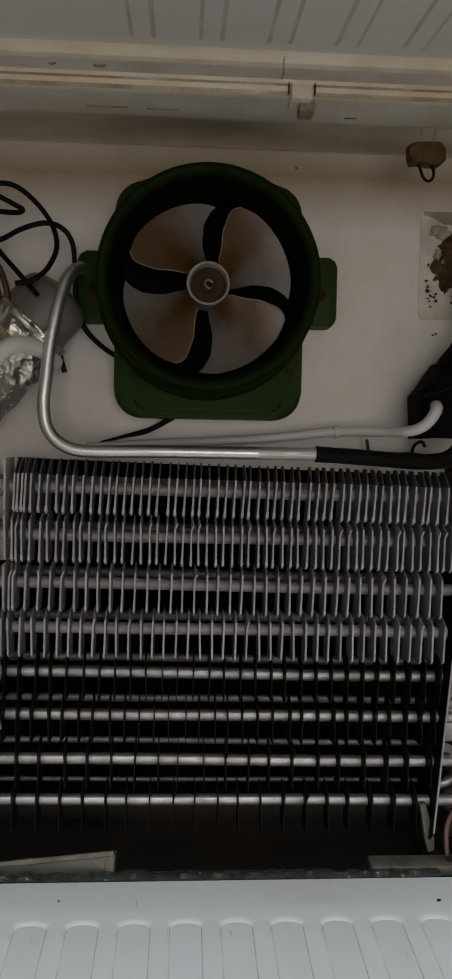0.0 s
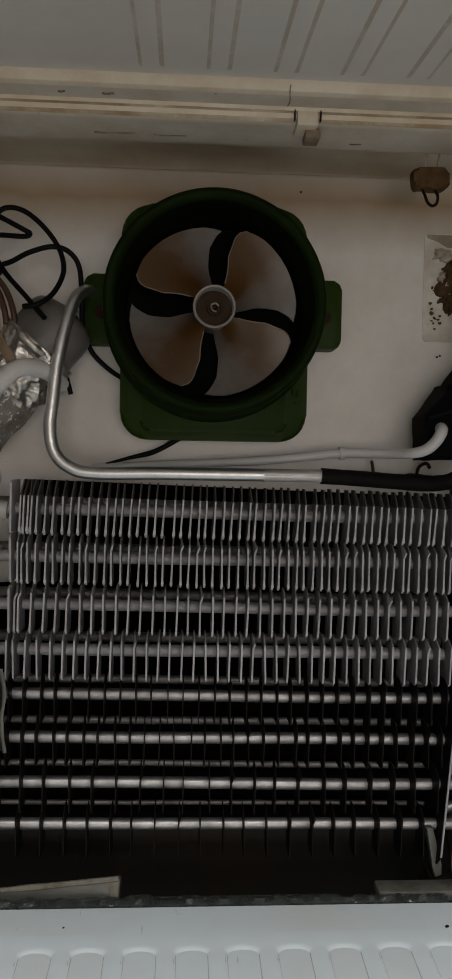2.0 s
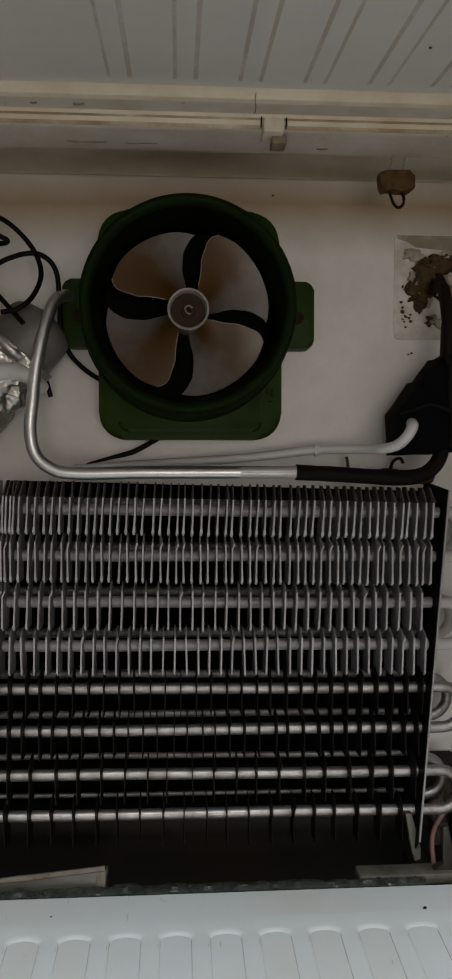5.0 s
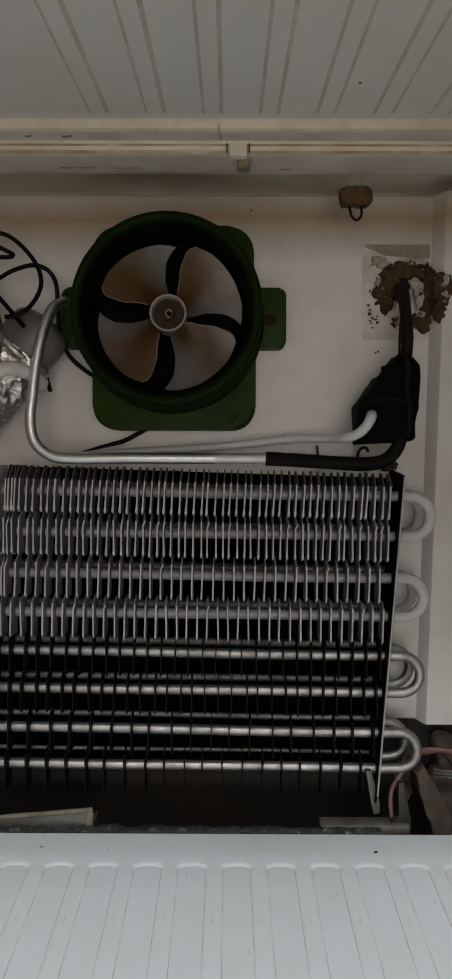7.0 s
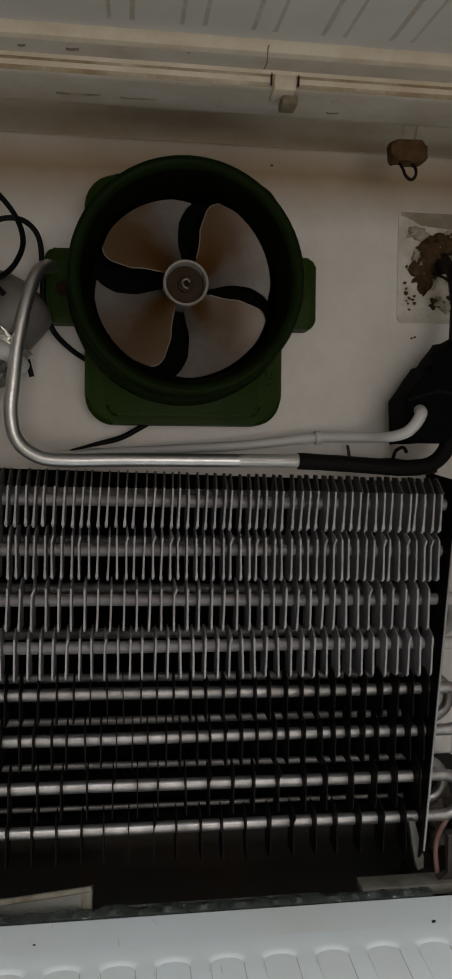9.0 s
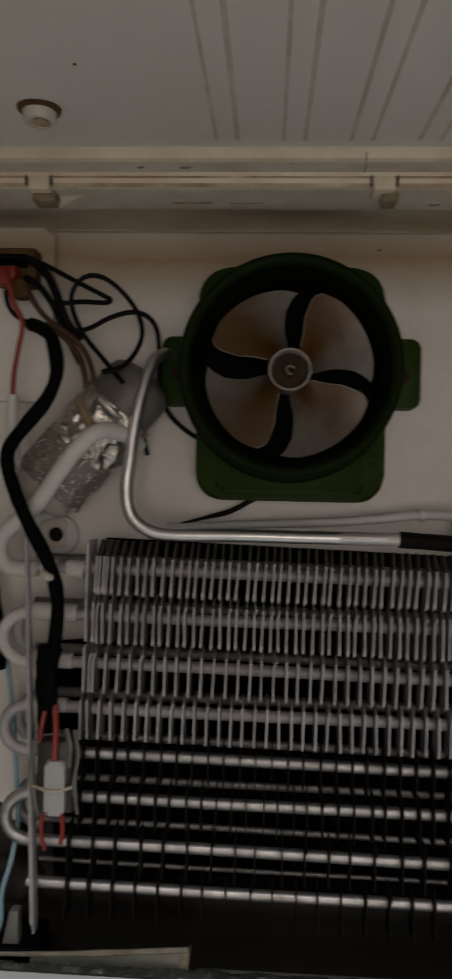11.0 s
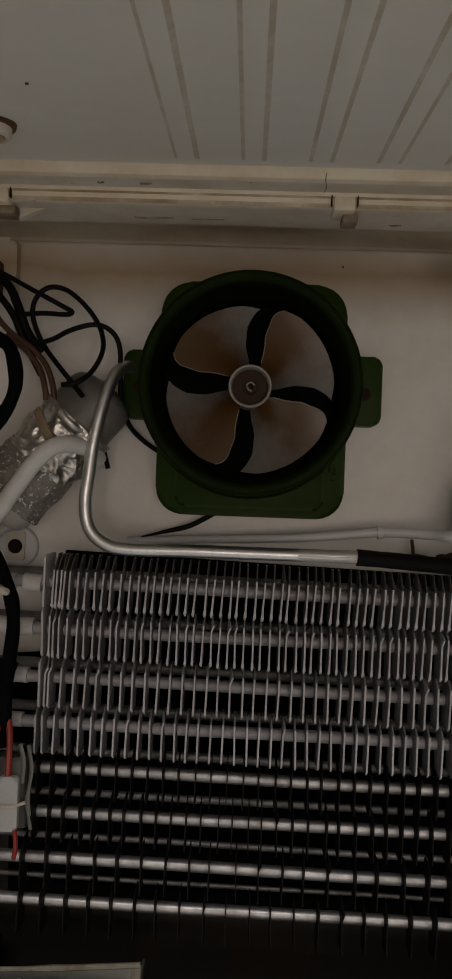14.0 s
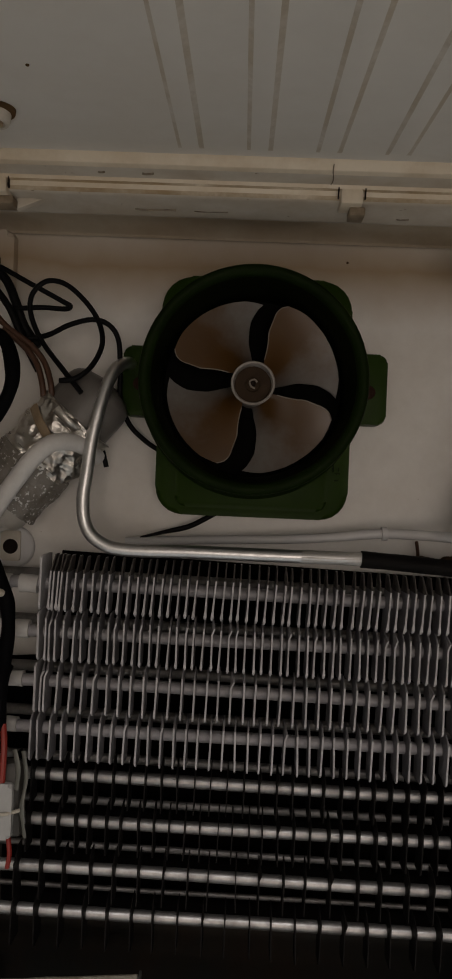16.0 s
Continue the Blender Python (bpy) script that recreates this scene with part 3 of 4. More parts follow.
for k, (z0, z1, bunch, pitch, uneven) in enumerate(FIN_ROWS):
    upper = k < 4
    meshes = [fin_mesh("fin", z1 - z0, 0.0195 if upper else 0.0185, (0.0011, 0.0011, 0.0012, 0.0012)[k] if upper else 0.0008, ([FROST_FIN, FIN_EDGE, DARK_TOP_FIN] if k == 0 else [FROST_FIN, FIN_EDGE]) if upper else [SHADED_FIN, SHADED_FIN], 0.0003, 40 * k + s,
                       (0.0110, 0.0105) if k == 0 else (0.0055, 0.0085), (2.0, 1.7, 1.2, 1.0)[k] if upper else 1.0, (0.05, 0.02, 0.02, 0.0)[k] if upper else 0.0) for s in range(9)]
    zc = (z0 + z1) / 2
    end = lean_right(zc) - 0.004
    count = int((end - bunch[-1]) / pitch)
    pale = fin_mesh("fin", z1 - z0 - 0.001, 0.027, 0.0014, [FIN_EDGE, FIN_EDGE], 0.0002, 7 + k, (0.0020, 0.0030))
    for x in list(bunch) + [bunch[-1] + pitch * (i + 1 + rng.uniform(-uneven, uneven)) for i in range(count)]:
        ob = under(new("fin", pale if x == bunch[0] and k < 3 else rng.choice(meshes)), coil)
        ob.location = (x, 0.6055 + rng.uniform(-0.0008, 0.0008), zc + (-0.020, -0.018, -0.014, -0.016, TILT, TILT, TILT, TILT)[k] * x + rng.uniform(-0.0004, 0.0004))
        ob.rotation_euler = (radians(rng.uniform(-0.6, 0.6)), radians(rng.uniform(-0.9, 0.9)), radians(rng.uniform(-1.2, 1.2)))

# ---- fan ----
FX, FZ = -0.0145, 0.4105
fan = thing("fan", (FX, 0.66, 0.318), "dark green plastic fan housing with dusty brown and grey blades", "fan")
part("mounting_base", prism(rounded(-0.0830, 0.0585, 0.3175, 0.430, 0.020), 0.640, 0.6645, 0.004, 3), GREEN, fan)
part("base_pad", prism(rounded(-0.068, 0.043, 0.3235, 0.36, 0.008), 0.6370, 0.641, 0.003, 2), GREEN, fan)
for x0, x1 in ((-0.1110, -0.070), (0.045, 0.0850)):
    part("mounting_tab", prism(rounded(x0, x1, 0.3895, 0.4415, 0.006), 0.646, 0.6645, 0.003), GREEN, fan)
for x0, x1 in ((-0.083, -0.020), (-0.01, 0.0565)):
    part("housing_ear", prism(rounded(x0, x1, 0.43, 0.4930, 0.022), 0.640, 0.6645, 0.003), GREEN, fan)
ring_profile = [(0.0735, 0.6645), (0.0742, 0.615), (0.0760, 0.590), (0.0765, 0.584), (0.0757, 0.5815), (0.0742, 0.5803), (0.0722, 0.5802), (0.0700, 0.5812), (0.0685, 0.5835), (0.0680, 0.590), (0.0712, 0.6645)]
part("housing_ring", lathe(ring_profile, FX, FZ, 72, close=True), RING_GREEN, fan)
part("inner_shroud", lathe([(0.0690, 0.5840), (0.0682, 0.5858), (0.0673, 0.5905), (0.0657, 0.597), (0.0645, 0.603), (0.0640, 0.610), (0.0640, 0.655), (0.0715, 0.655)], FX, FZ, 72, close=True), SHROUD, fan, "near-black inner shroud")
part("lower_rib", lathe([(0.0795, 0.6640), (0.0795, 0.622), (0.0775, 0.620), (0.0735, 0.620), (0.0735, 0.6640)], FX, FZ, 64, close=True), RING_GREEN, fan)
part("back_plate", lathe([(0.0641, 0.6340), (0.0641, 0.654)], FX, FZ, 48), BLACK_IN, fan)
part("motor", lathe([(0.020, 0.6310), (0.022, 0.6325), (0.022, 0.650)], FX, FZ, 32), BLACK_IN, fan)
rotor = part("hub", lathe([(0.0142, 0.6320), (0.0142, 0.6075), (0.0148, 0.6025), (0.0152, 0.6010), (0.0146, 0.6002), (0.0136, 0.6006), (0.0130, 0.6030), (0.0126, 0.6100)], FX, FZ, 40), HUB, fan, "pale grey hub ring")
part("hub_cup", lathe([(0.0128, 0.6095), (0.0125, 0.6085), (0.0052, 0.6085), (0.0048, 0.6065), (0.0036, 0.6060), (0.0022, 0.6065), (0.0019, 0.6075)], FX, FZ, 32), HUB_DARK, rotor)
part("shaft_tip", lathe([(0.0018, 0.6080), (0.0018, 0.6045), (0.0011, 0.6038)], FX, FZ, 16), BROWN_PIPE, rotor)
part("shaft_clip", sweep([(FX + 0.0030, 0.6045, FZ + 0.0012), (FX + 0.0008, 0.6040, FZ + 0.0030), (FX - 0.0022, 0.6040, FZ + 0.0014), (FX - 0.0012, 0.6035, FZ - 0.0020), (FX + 0.0014, 0.6040, FZ - 0.0030)], 0.0007, 8, 5), BLADE_EDGE, rotor, "bent spring clip on the shaft")
for a in (90 * k for k in range(4)):
    bm = bmesh.new()
    nr, na = 10, 12
    layers = []
    for off in (0.0, 0.0016):
        grid = []
        for i in range(nr + 1):
            u = i / nr
            r = 0.0135 + u * (0.0612 - 0.0135)
            lead = float(np.interp(u, (0, 0.1, 0.5, 0.8, 0.93, 1), (62, 67, 75, 74, 71, 67.5)))
            trail = float(np.interp(u, (0, 0.1, 0.35, 0.7, 1), (0, 3, 8, 4, -5)))
            row = []
            for j in range(na + 1):
                w = j / na
                th = lead + (trail - lead) * w
                edge = 0.0015 * (1 - min(1.0, min(w, 1 - w) * 6)) * (u > 0.9)
                y = 0.6030 + 0.006 * u + (0.020 - 0.004 * u) * w ** 1.2 + off
                ang = radians(a + th)
                row.append(bm.verts.new((FX + (r - edge) * math.cos(ang), y, FZ + (r - edge) * math.sin(ang))))
            grid.append(row)
        layers.append(grid)
    for g in layers:
        for i in range(nr):
            for j in range(na):
                bm.faces.new((g[i][j], g[i + 1][j], g[i + 1][j + 1], g[i][j + 1]))
    f0, f1 = layers
    rim = [(i, 0) for i in range(nr)] + [(nr, j) for j in range(na)] + [(i, na) for i in range(nr, 0, -1)] + [(0, j) for j in range(na, 0, -1)]
    for (i, j), (p, q) in zip(rim, rim[1:] + rim[:1]):
        bm.faces.new((f0[i][j], f0[p][q], f1[p][q], f1[i][j]))
    edge_line = [f0[i][0].co.copy() for i in range(1, nr + 1)]
    leaf = part("blade", bm, BLADE, fan)
    # thin pale bar paints the highlight along the leading rim
    part("blade_edge", sweep(edge_line, 0.0004, 6, 2), BLADE_EDGE, leaf)
for x, z in ((0.0715, 0.413), (-0.098, 0.413)):
    part("screw", lathe([(0.0050, 0.6462), (0.0050, 0.6445), (0.0034, 0.6437)], x, z, 18), DARK_RUST, fan, "rusty screw head")
for k, (dx, dz, w, h) in enumerate(((0.0, 0.004, 0.0010, 0.0055), (0.0022, 0.0025, 0.0034, 0.0009), (0.0040, 0.0045, 0.0009, 0.0030), (0.0015, -0.0025, 0.0030, 0.0010))):
    x, z = 0.0465 + dx, 0.349 + dz
    part("moulded_mark", prism([(x, z), (x + w, z), (x + w, z + h), (x, z + h)], 0.6392, 0.6405), RING_GREEN, fan, "raised moulding mark")

# ---- pipes ----
suction = thing("suction_pipe", (-0.131, 0.613, 0.29), "bent aluminium pipe with black rubber sleeve along the coil top", "pipe")
part("bare_pipe", sweep([(-0.104, 0.652, 0.427), (-0.108, 0.640, 0.427), (-0.1145, 0.625, 0.418), (-0.1205, 0.617, 0.396), (-0.1255, 0.6145, 0.370), (-0.1282, 0.6135, 0.345), (-0.1300, 0.6130, 0.324), (-0.1265, 0.6130, 0.306), (-0.1150, 0.6130, 0.2955), (-0.098, 0.6130, 0.2920), (-0.05, 0.6130, 0.2925), (0.01, 0.613, 0.2925), (0.068, 0.614, 0.2925)], 0.0047, 14, 5), ALU, suction)
part("residue", sweep([(0.024, 0.6132, 0.2925), (0.045, 0.6136, 0.2925), (0.0665, 0.614, 0.2925)], 0.00475, 14, 5, wob=0.01), RESIDUE, suction, "chalky pale residue")
part("sleeve", sweep([(0.066, 0.614, 0.2925), (0.095, 0.614, 0.2910), (0.126, 0.614, 0.2890), (0.150, 0.615, 0.2882), (0.166, 0.617, 0.2915), (0.1765, 0.619, 0.3015), (0.1800, 0.620, 0.3160), (0.182, 0.622, 0.34)], 0.0058, 14, 5, wob=0.08), RUBBER, suction, "black rubber sleeve")
part("rear_pipe", sweep([(0.1835, 0.625, 0.365), (0.1850, 0.622, 0.392), (0.1835, 0.623, 0.415), (0.1835, 0.632, 0.434), (0.186, 0.655, 0.441)], 0.0050, 12, 5, wob=0.06), BROWN_PIPE, suction, "dark brown pipe into the wall")
part("thin_pipe", sweep([(0.1775, 0.618, 0.372), (0.1775, 0.617, 0.395), (0.1790, 0.620, 0.42), (0.1795, 0.655, 0.436)], 0.0011, 8, 5), BROWN_PIPE, suction)

drain = thing("white_tube", (0.0, 0.645, 0.30), "thin white plastic tube running behind the fan", "tube")
part("tube_run", sweep([(-0.105, 0.655, 0.2950), (-0.05, 0.651, 0.2985), (0.02, 0.646, 0.3025), (0.055, 0.643, 0.3060), (0.086, 0.641, 0.3095), (0.120, 0.631, 0.3098), (0.1330, 0.614, 0.3102), (0.1415, 0.607, 0.3130), (0.1478, 0.605, 0.3190), (0.1520, 0.6055, 0.3262), (0.1535, 0.612, 0.3290)], lambda u: 0.0032 + 0.0012 * u, 12, 5), WHITE_PLASTIC, drain)
part("joint_collar", sweep([(0.0845, 0.641, 0.3094), (0.0885, 0.641, 0.3097)], 0.0052, 12), WHITE_PLASTIC, drain)

bag_outline = [(0.1440, 0.3050), (0.1435, 0.320), (0.1428, 0.338), (0.1500, 0.3475), (0.1575, 0.3580), (0.1600, 0.3625), (0.1650, 0.3640), (0.1710, 0.3725), (0.1770, 0.3805), (0.1830, 0.3775), (0.1900, 0.3775), (0.1945, 0.3720), (0.1955, 0.360), (0.1930, 0.335), (0.1915, 0.3110), (0.1880, 0.3085), (0.1680, 0.3060)]
bm = prism(bag_outline, 0.613, 0.648, 0.006, 3)
bmesh.ops.subdivide_edges(bm, edges=bm.edges[:], cuts=1)
for v in bm.verts:
    v.co += 0.0016 * noise.noise_vector(v.co * 70)
joint = thing("taped_joint", (0.17, 0.64, 0.306), "black tape wrapped bundle round the pipe joint", "tape bundle")
part("wrapped_body", bm, TAPE, joint)
part("tape_seam", sweep([(0.1800, 0.6130, 0.3800), (0.1835, 0.6115, 0.3680), (0.1825, 0.6115, 0.3520), (0.1850, 0.6118, 0.3300), (0.1845, 0.6130, 0.3110)], 0.0020, 8, 5, flat=0.5, wob=0.3), RUBBER, joint, "raised glossy tape seam")
part("tape_overlap", sweep([(0.1450, 0.6130, 0.3365), (0.1560, 0.6115, 0.3400), (0.1680, 0.6115, 0.3430), (0.1790, 0.6115, 0.3400), (0.1915, 0.6140, 0.3330)], 0.0014, 8, 5, flat=0.5, wob=0.3), RUBBER, joint, "edge of the outer tape turn")

# ---- right side: rusty foam patch where the pipes leave ----
patch = thing("foam_patch", (0.187, WALL_Y, 0.44), "rusty brown crumbling foam round the pipe hole", "foam patch")
part("pale_plaster", prism(rounded(0.1540, 0.2145, 0.400, 0.4850, 0.004), WALL_Y - 0.0009, WALL_Y + 0.002, 0.0008), PLASTER, patch, "brown stained pale filler panel")
# strip in one colour for brown stain and the shade under the top edge
part("stain_band", prism([(0.1560, 0.4842), (0.1560, 0.4815), (0.1640, 0.4790), (0.1720, 0.4745), (0.1830, 0.4735), (0.1960, 0.4725), (0.2080, 0.4715), (0.2140, 0.4720), (0.2140, 0.4842)], WALL_Y - 0.0012, WALL_Y), GREY_BROWN, patch, "grey-brown strip for stain and shade at the panel's top")


def blob(cx, cz, rx, rz, y, thick, seed, n=48, rough=0.34):
    """A ragged lump on the wall."""
    bm = bmesh.new()
    loops = []
    for u, h in ((1.0, -0.1), (0.96, 0.55), (0.86, 0.85), (0.70, 1.0), (0.52, 0.95), (0.34, 1.0), (0.14, 0.9)):
        lp = []
        for k in range(n):
            a = 2 * math.pi * k / n
            c, d = math.cos(a), math.sin(a)
            e = rough * noise.noise(Vector((c * 1.3, d * 1.3, seed))) + 0.45 * rough * noise.noise(Vector((c * 2.8, d * 2.8, seed + 9)))
            p = Vector((cx + rx * u * (1 + e * u) * c, 0, cz + rz * u * (1 + e * u) * d))
            rel = noise.noise(p * (0.9 / max(rx, 0.004)) + Vector((0, seed, 0))) + 0.5 * noise.noise(p * (2.6 / max(rx, 0.004)) + Vector((0, seed, 3)))
            p.y = y - thick * h * (1 + 0.5 * rel)
            lp.append(bm.verts.new(p))
        loops.append(lp)
    for a, b in zip(loops, loops[1:]):
        for k in range(n):
            bm.faces.new((a[k], a[(k + 1) % n], b[(k + 1) % n], b[k]))
    bm.faces.new(loops[-1])
    return bm


for cx, cz, rx, rz, y, th, sd in ((0.1775, 0.4470, 0.0115, 0.0165, 0.0, 0.0060, 1.0), (0.1745, 0.4310, 0.0050, 0.0095, 0.0, 0.0045, 4.0), (0.1900, 0.4600, 0.0160, 0.0062, 0.0, 0.0065, 15.0), (0.2060, 0.4570, 0.0110, 0.0060, 0.0, 0.0060, 16.5),
                                  (0.2120, 0.4380, 0.0075, 0.0220, 0.0, 0.0100, 2.0), (0.2225, 0.4430, 0.0085, 0.0150, 0.0135, 0.0045, 14.0), (0.2050, 0.4160, 0.0120, 0.0080, 0.0, 0.0080, 3.0), (0.2190, 0.4225, 0.0060, 0.0090, 0.0125, 0.0040, 19.0)):
    part("foam_lump", blob(cx, cz, rx, rz, WALL_Y - y, th, sd, 96, 0.75), RUST, patch)
part("pipe_hole", blob(0.1890, 0.4450, 0.0075, 0.0080, WALL_Y - 0.003, 0.0030, 27.0, 48, 0.3), BROWN_PIPE, patch, "dark hole round the pipe")
for cx, cz, rx, rz, y, th, sd in ((0.1690, 0.4680, 0.0095, 0.0045, 0.0015, 0.003, 5.0), (0.2010, 0.4680, 0.0120, 0.0030, 0.0015, 0.003, 6.0), (0.2020, 0.4450, 0.0060, 0.0085, 0.0050, 0.004, 7.0), (0.2040, 0.4320, 0.0045, 0.0075, 0.0060, 0.004, 20.0),
                                  (0.1945, 0.4350, 0.0028, 0.0050, 0.0075, 0.003, 8.0), (0.1680, 0.4500, 0.0030, 0.0040, 0.003, 0.003, 17.0), (0.1810, 0.4330, 0.0045, 0.0060, 0.0010, 0.002, 18.0), (0.2060, 0.4210, 0.0030, 0.0025, 0.0070, 0.003, 21.0)):
    part("flake", blob(cx, cz, rx, rz, WALL_Y - y, th, sd, 60, 0.9), FLAKE, patch, "flaking pale filler")
crumbs = random.Random(12)
for k in range(30):
    a = crumbs.uniform(0, 2 * math.pi)
    cx, cz = 0.1965 + 0.026 * math.cos(a) + crumbs.uniform(-0.004, 0.004), 0.440 + 0.024 * math.sin(a) + crumbs.uniform(-0.004, 0.004)
    front = 0.0135 if cx > 0.2185 else 0.0
    part("foam_lump", blob(cx, cz, crumbs.uniform(0.0025, 0.0060), crumbs.uniform(0.0025, 0.0060), WALL_Y - front, crumbs.uniform(0.003, 0.006), 60.0 + k, 26, 0.9), RUST if k % 4 else FLAKE, patch)
for k in range(16):
    cx, cz = crumbs.uniform(0.158, 0.170), crumbs.uniform(0.402, 0.446)
    part("crumb", blob(cx, cz, crumbs.uniform(0.0005, 0.0014), crumbs.uniform(0.0005, 0.0016), WALL_Y - 0.0018, 0.0010, 30.0 + k, 14, 0.6), TAN, patch)

hook = thing("wire_hook", (0.137, 0.602, 0.520), "rusty wire loop on a brown stained mount under the ceiling trim", "hook")
bm = prism(rounded(0.1245, 0.1505, 0.4975, 0.5125, 0.004), 0.5995, 0.6080, 0.003, 3)
bmesh.ops.subdivide_edges(bm, edges=bm.edges[:], cuts=2)
for v in bm.verts:
    v.co.x -= 0.10 * max(0.0, 0.505 - v.co.z) * (1 if v.co.x > 0.1375 else -1)
    v.co += 0.0016 * noise.noise_vector(v.co * 110) + 0.0010 * noise.noise_vector(v.co * 330)
part("mount", bm, TAN, hook, "stained brown mount")
for x in (0.1330, 0.1420):
    part("mount_stem", sweep([(x, 0.6040, 0.5090), (x, 0.6000, 0.5170), (x, 0.5975, 0.5225)], 0.0007, 8, 4), GREY_BROWN, hook, "dull stained wire stem")
part("wire_loop", sweep([(0.1326, 0.6075, 0.5000), (0.1322, 0.5980, 0.4922), (0.1335, 0.5950, 0.4860), (0.1368, 0.5940, 0.4832), (0.1402, 0.5950, 0.4860), (0.1415, 0.5980, 0.4922), (0.1412, 0.6075, 0.5000)], 0.0011, 8, 5), BROWN_PIPE, hook)

# putty and dirt between pipe and coil
putty = thing("sealing_putty", (0.14, 0.655, 0.285), "dark dirty putty lumps on top of the coil", "putty")
part("putty_lump", blob(0.118, 0.289, 0.011, 0.0045, WALL_Y - 0.004, 0.012, 11.0), RUST, putty)
part("putty_lump", blob(0.150, 0.290, 0.016, 0.0050, WALL_Y - 0.004, 0.014, 12.0), RUST, putty)
part("putty_lump", blob(0.178, 0.287, 0.009, 0.0050, WALL_Y - 0.004, 0.012, 13.0), RUST, putty)
part("wire_stub", sweep([(0.1135, 0.655, 0.304), (0.1140, 0.652, 0.297), (0.1138, 0.650, 0.291)], 0.0013, 8), BROWN, putty)
part("wire_stub", sweep([(0.149, 0.654, 0.292), (0.150, 0.650, 0.300), (0.155, 0.648, 0.303), (0.158, 0.648, 0.299)], 0.0014, 8), BROWN_PIPE, putty)

# ---- ceiling edge: clips, scuffs, boss ----
for x0, x1, flare in ((0.0345, 0.0505, 0.0), (-0.188, -0.172, 0.018)):
    clip = thing("trim_clip", ((x0 + x1) / 2, 0.565, 0.53), "small yellowed plastic clip on the ceiling trim", "clip", "clips on the ceiling trim")
    part("clip_body", box(x0, x1 - 0.002, 0.5535, 0.5720, 0.5175, 0.5310, 0.0015), CREAM, clip)
    part("clip_foot", box(x0 + (0.0010 if flare else 0.0065), x1 + 0.0005, 0.5600, 0.5740, 0.5125, 0.5180, 0.001), CLIP_BROWN, clip, "brown foot")
    if flare:
        part("clip_web", prism([(x1, 0.5200), (x1 + flare, 0.5200), (x1, 0.5125)], 0.5700, 0.5760, 0.0006), TRIM, clip)
    for x in (x0 - 0.0018, x1 - 0.0012):
        part("clip_gap", box(x, x + 0.0008, 0.5532, 0.5560, 0.5205, 0.5270), BROWN_PIPE, clip)
part("trim_crack", sweep([(0.0275, 0.5342, 0.5330), (0.0272, 0.5360, 0.5295), (0.0285, 0.545, 0.5283), (0.0280, 0.553, 0.5283)], 0.0003, 6), SCUFF, trim)
for x0, x1, y, w in ((-0.097, -0.070, 0.581, 0.0009), (-0.058, -0.036, 0.582, 0.0005), (-0.115, -0.111, 0.545, 0.0008), (-0.088, -0.081, 0.545, 0.001), (0.075, 0.083, 0.584, 0.0006)):
    z = 0.5195 if y > 0.56 else 0.5283
    part("scuff", sweep([(x0, y, z), ((x0 * 2 + x1) / 3, y + 0.0008, z), (x1, y - 0.0003, z)], w, 6, 4, flat=0.35), SCUFF, trim)


def down_lathe(profile, cx, cy, seg=28):
    """A profile of (radius, z) turned round an upright axis."""
    bm = bmesh.new()
    rings = [[bm.verts.new((cx + r * math.cos(2 * math.pi * k / seg), cy + r * math.sin(2 * math.pi * k / seg), z)) for k in range(seg)] for r, z in profile]
    for a, b in zip(rings, rings[1:]):
        for k in range(seg):
            bm.faces.new((a[k], a[(k + 1) % seg], b[(k + 1) % seg], b[k]))
    bm.faces.new(rings[0])
    bm.faces.new(rings[-1])
    return bm


boss = thing("ceiling_boss", (-0.160, 0.478, 0.532), "round yellowed plastic screw boss under the ceiling", "screw boss")
part("dirt_ring", down_lathe([(0.0122, 0.5335), (0.0116, 0.5290)], -0.157, 0.4745), TAN, boss, "dark brown ring round the boss")
part("boss_body", down_lathe([(0.0095, 0.5330), (0.0090, 0.5255), (0.0082, 0.5240), (0.0064, 0.5236), (0.0060, 0.5250), (0.0030, 0.5252)], -0.1575, 0.4770), TRIM, boss)
part("screw_head", down_lathe([(0.0045, 0.5258), (0.0043, 0.5240), (0.0022, 0.5234)], -0.1570, 0.4785), RUST_LINE, boss)

# ---- bottom: torn edge, plastic tray, foam ----
edge = thing("torn_edge_tape", (0.0, 0.59, -0.015), "torn dirty grey foil tape along the floor edge", "tape")
erng = random.Random(9)
x = -0.30
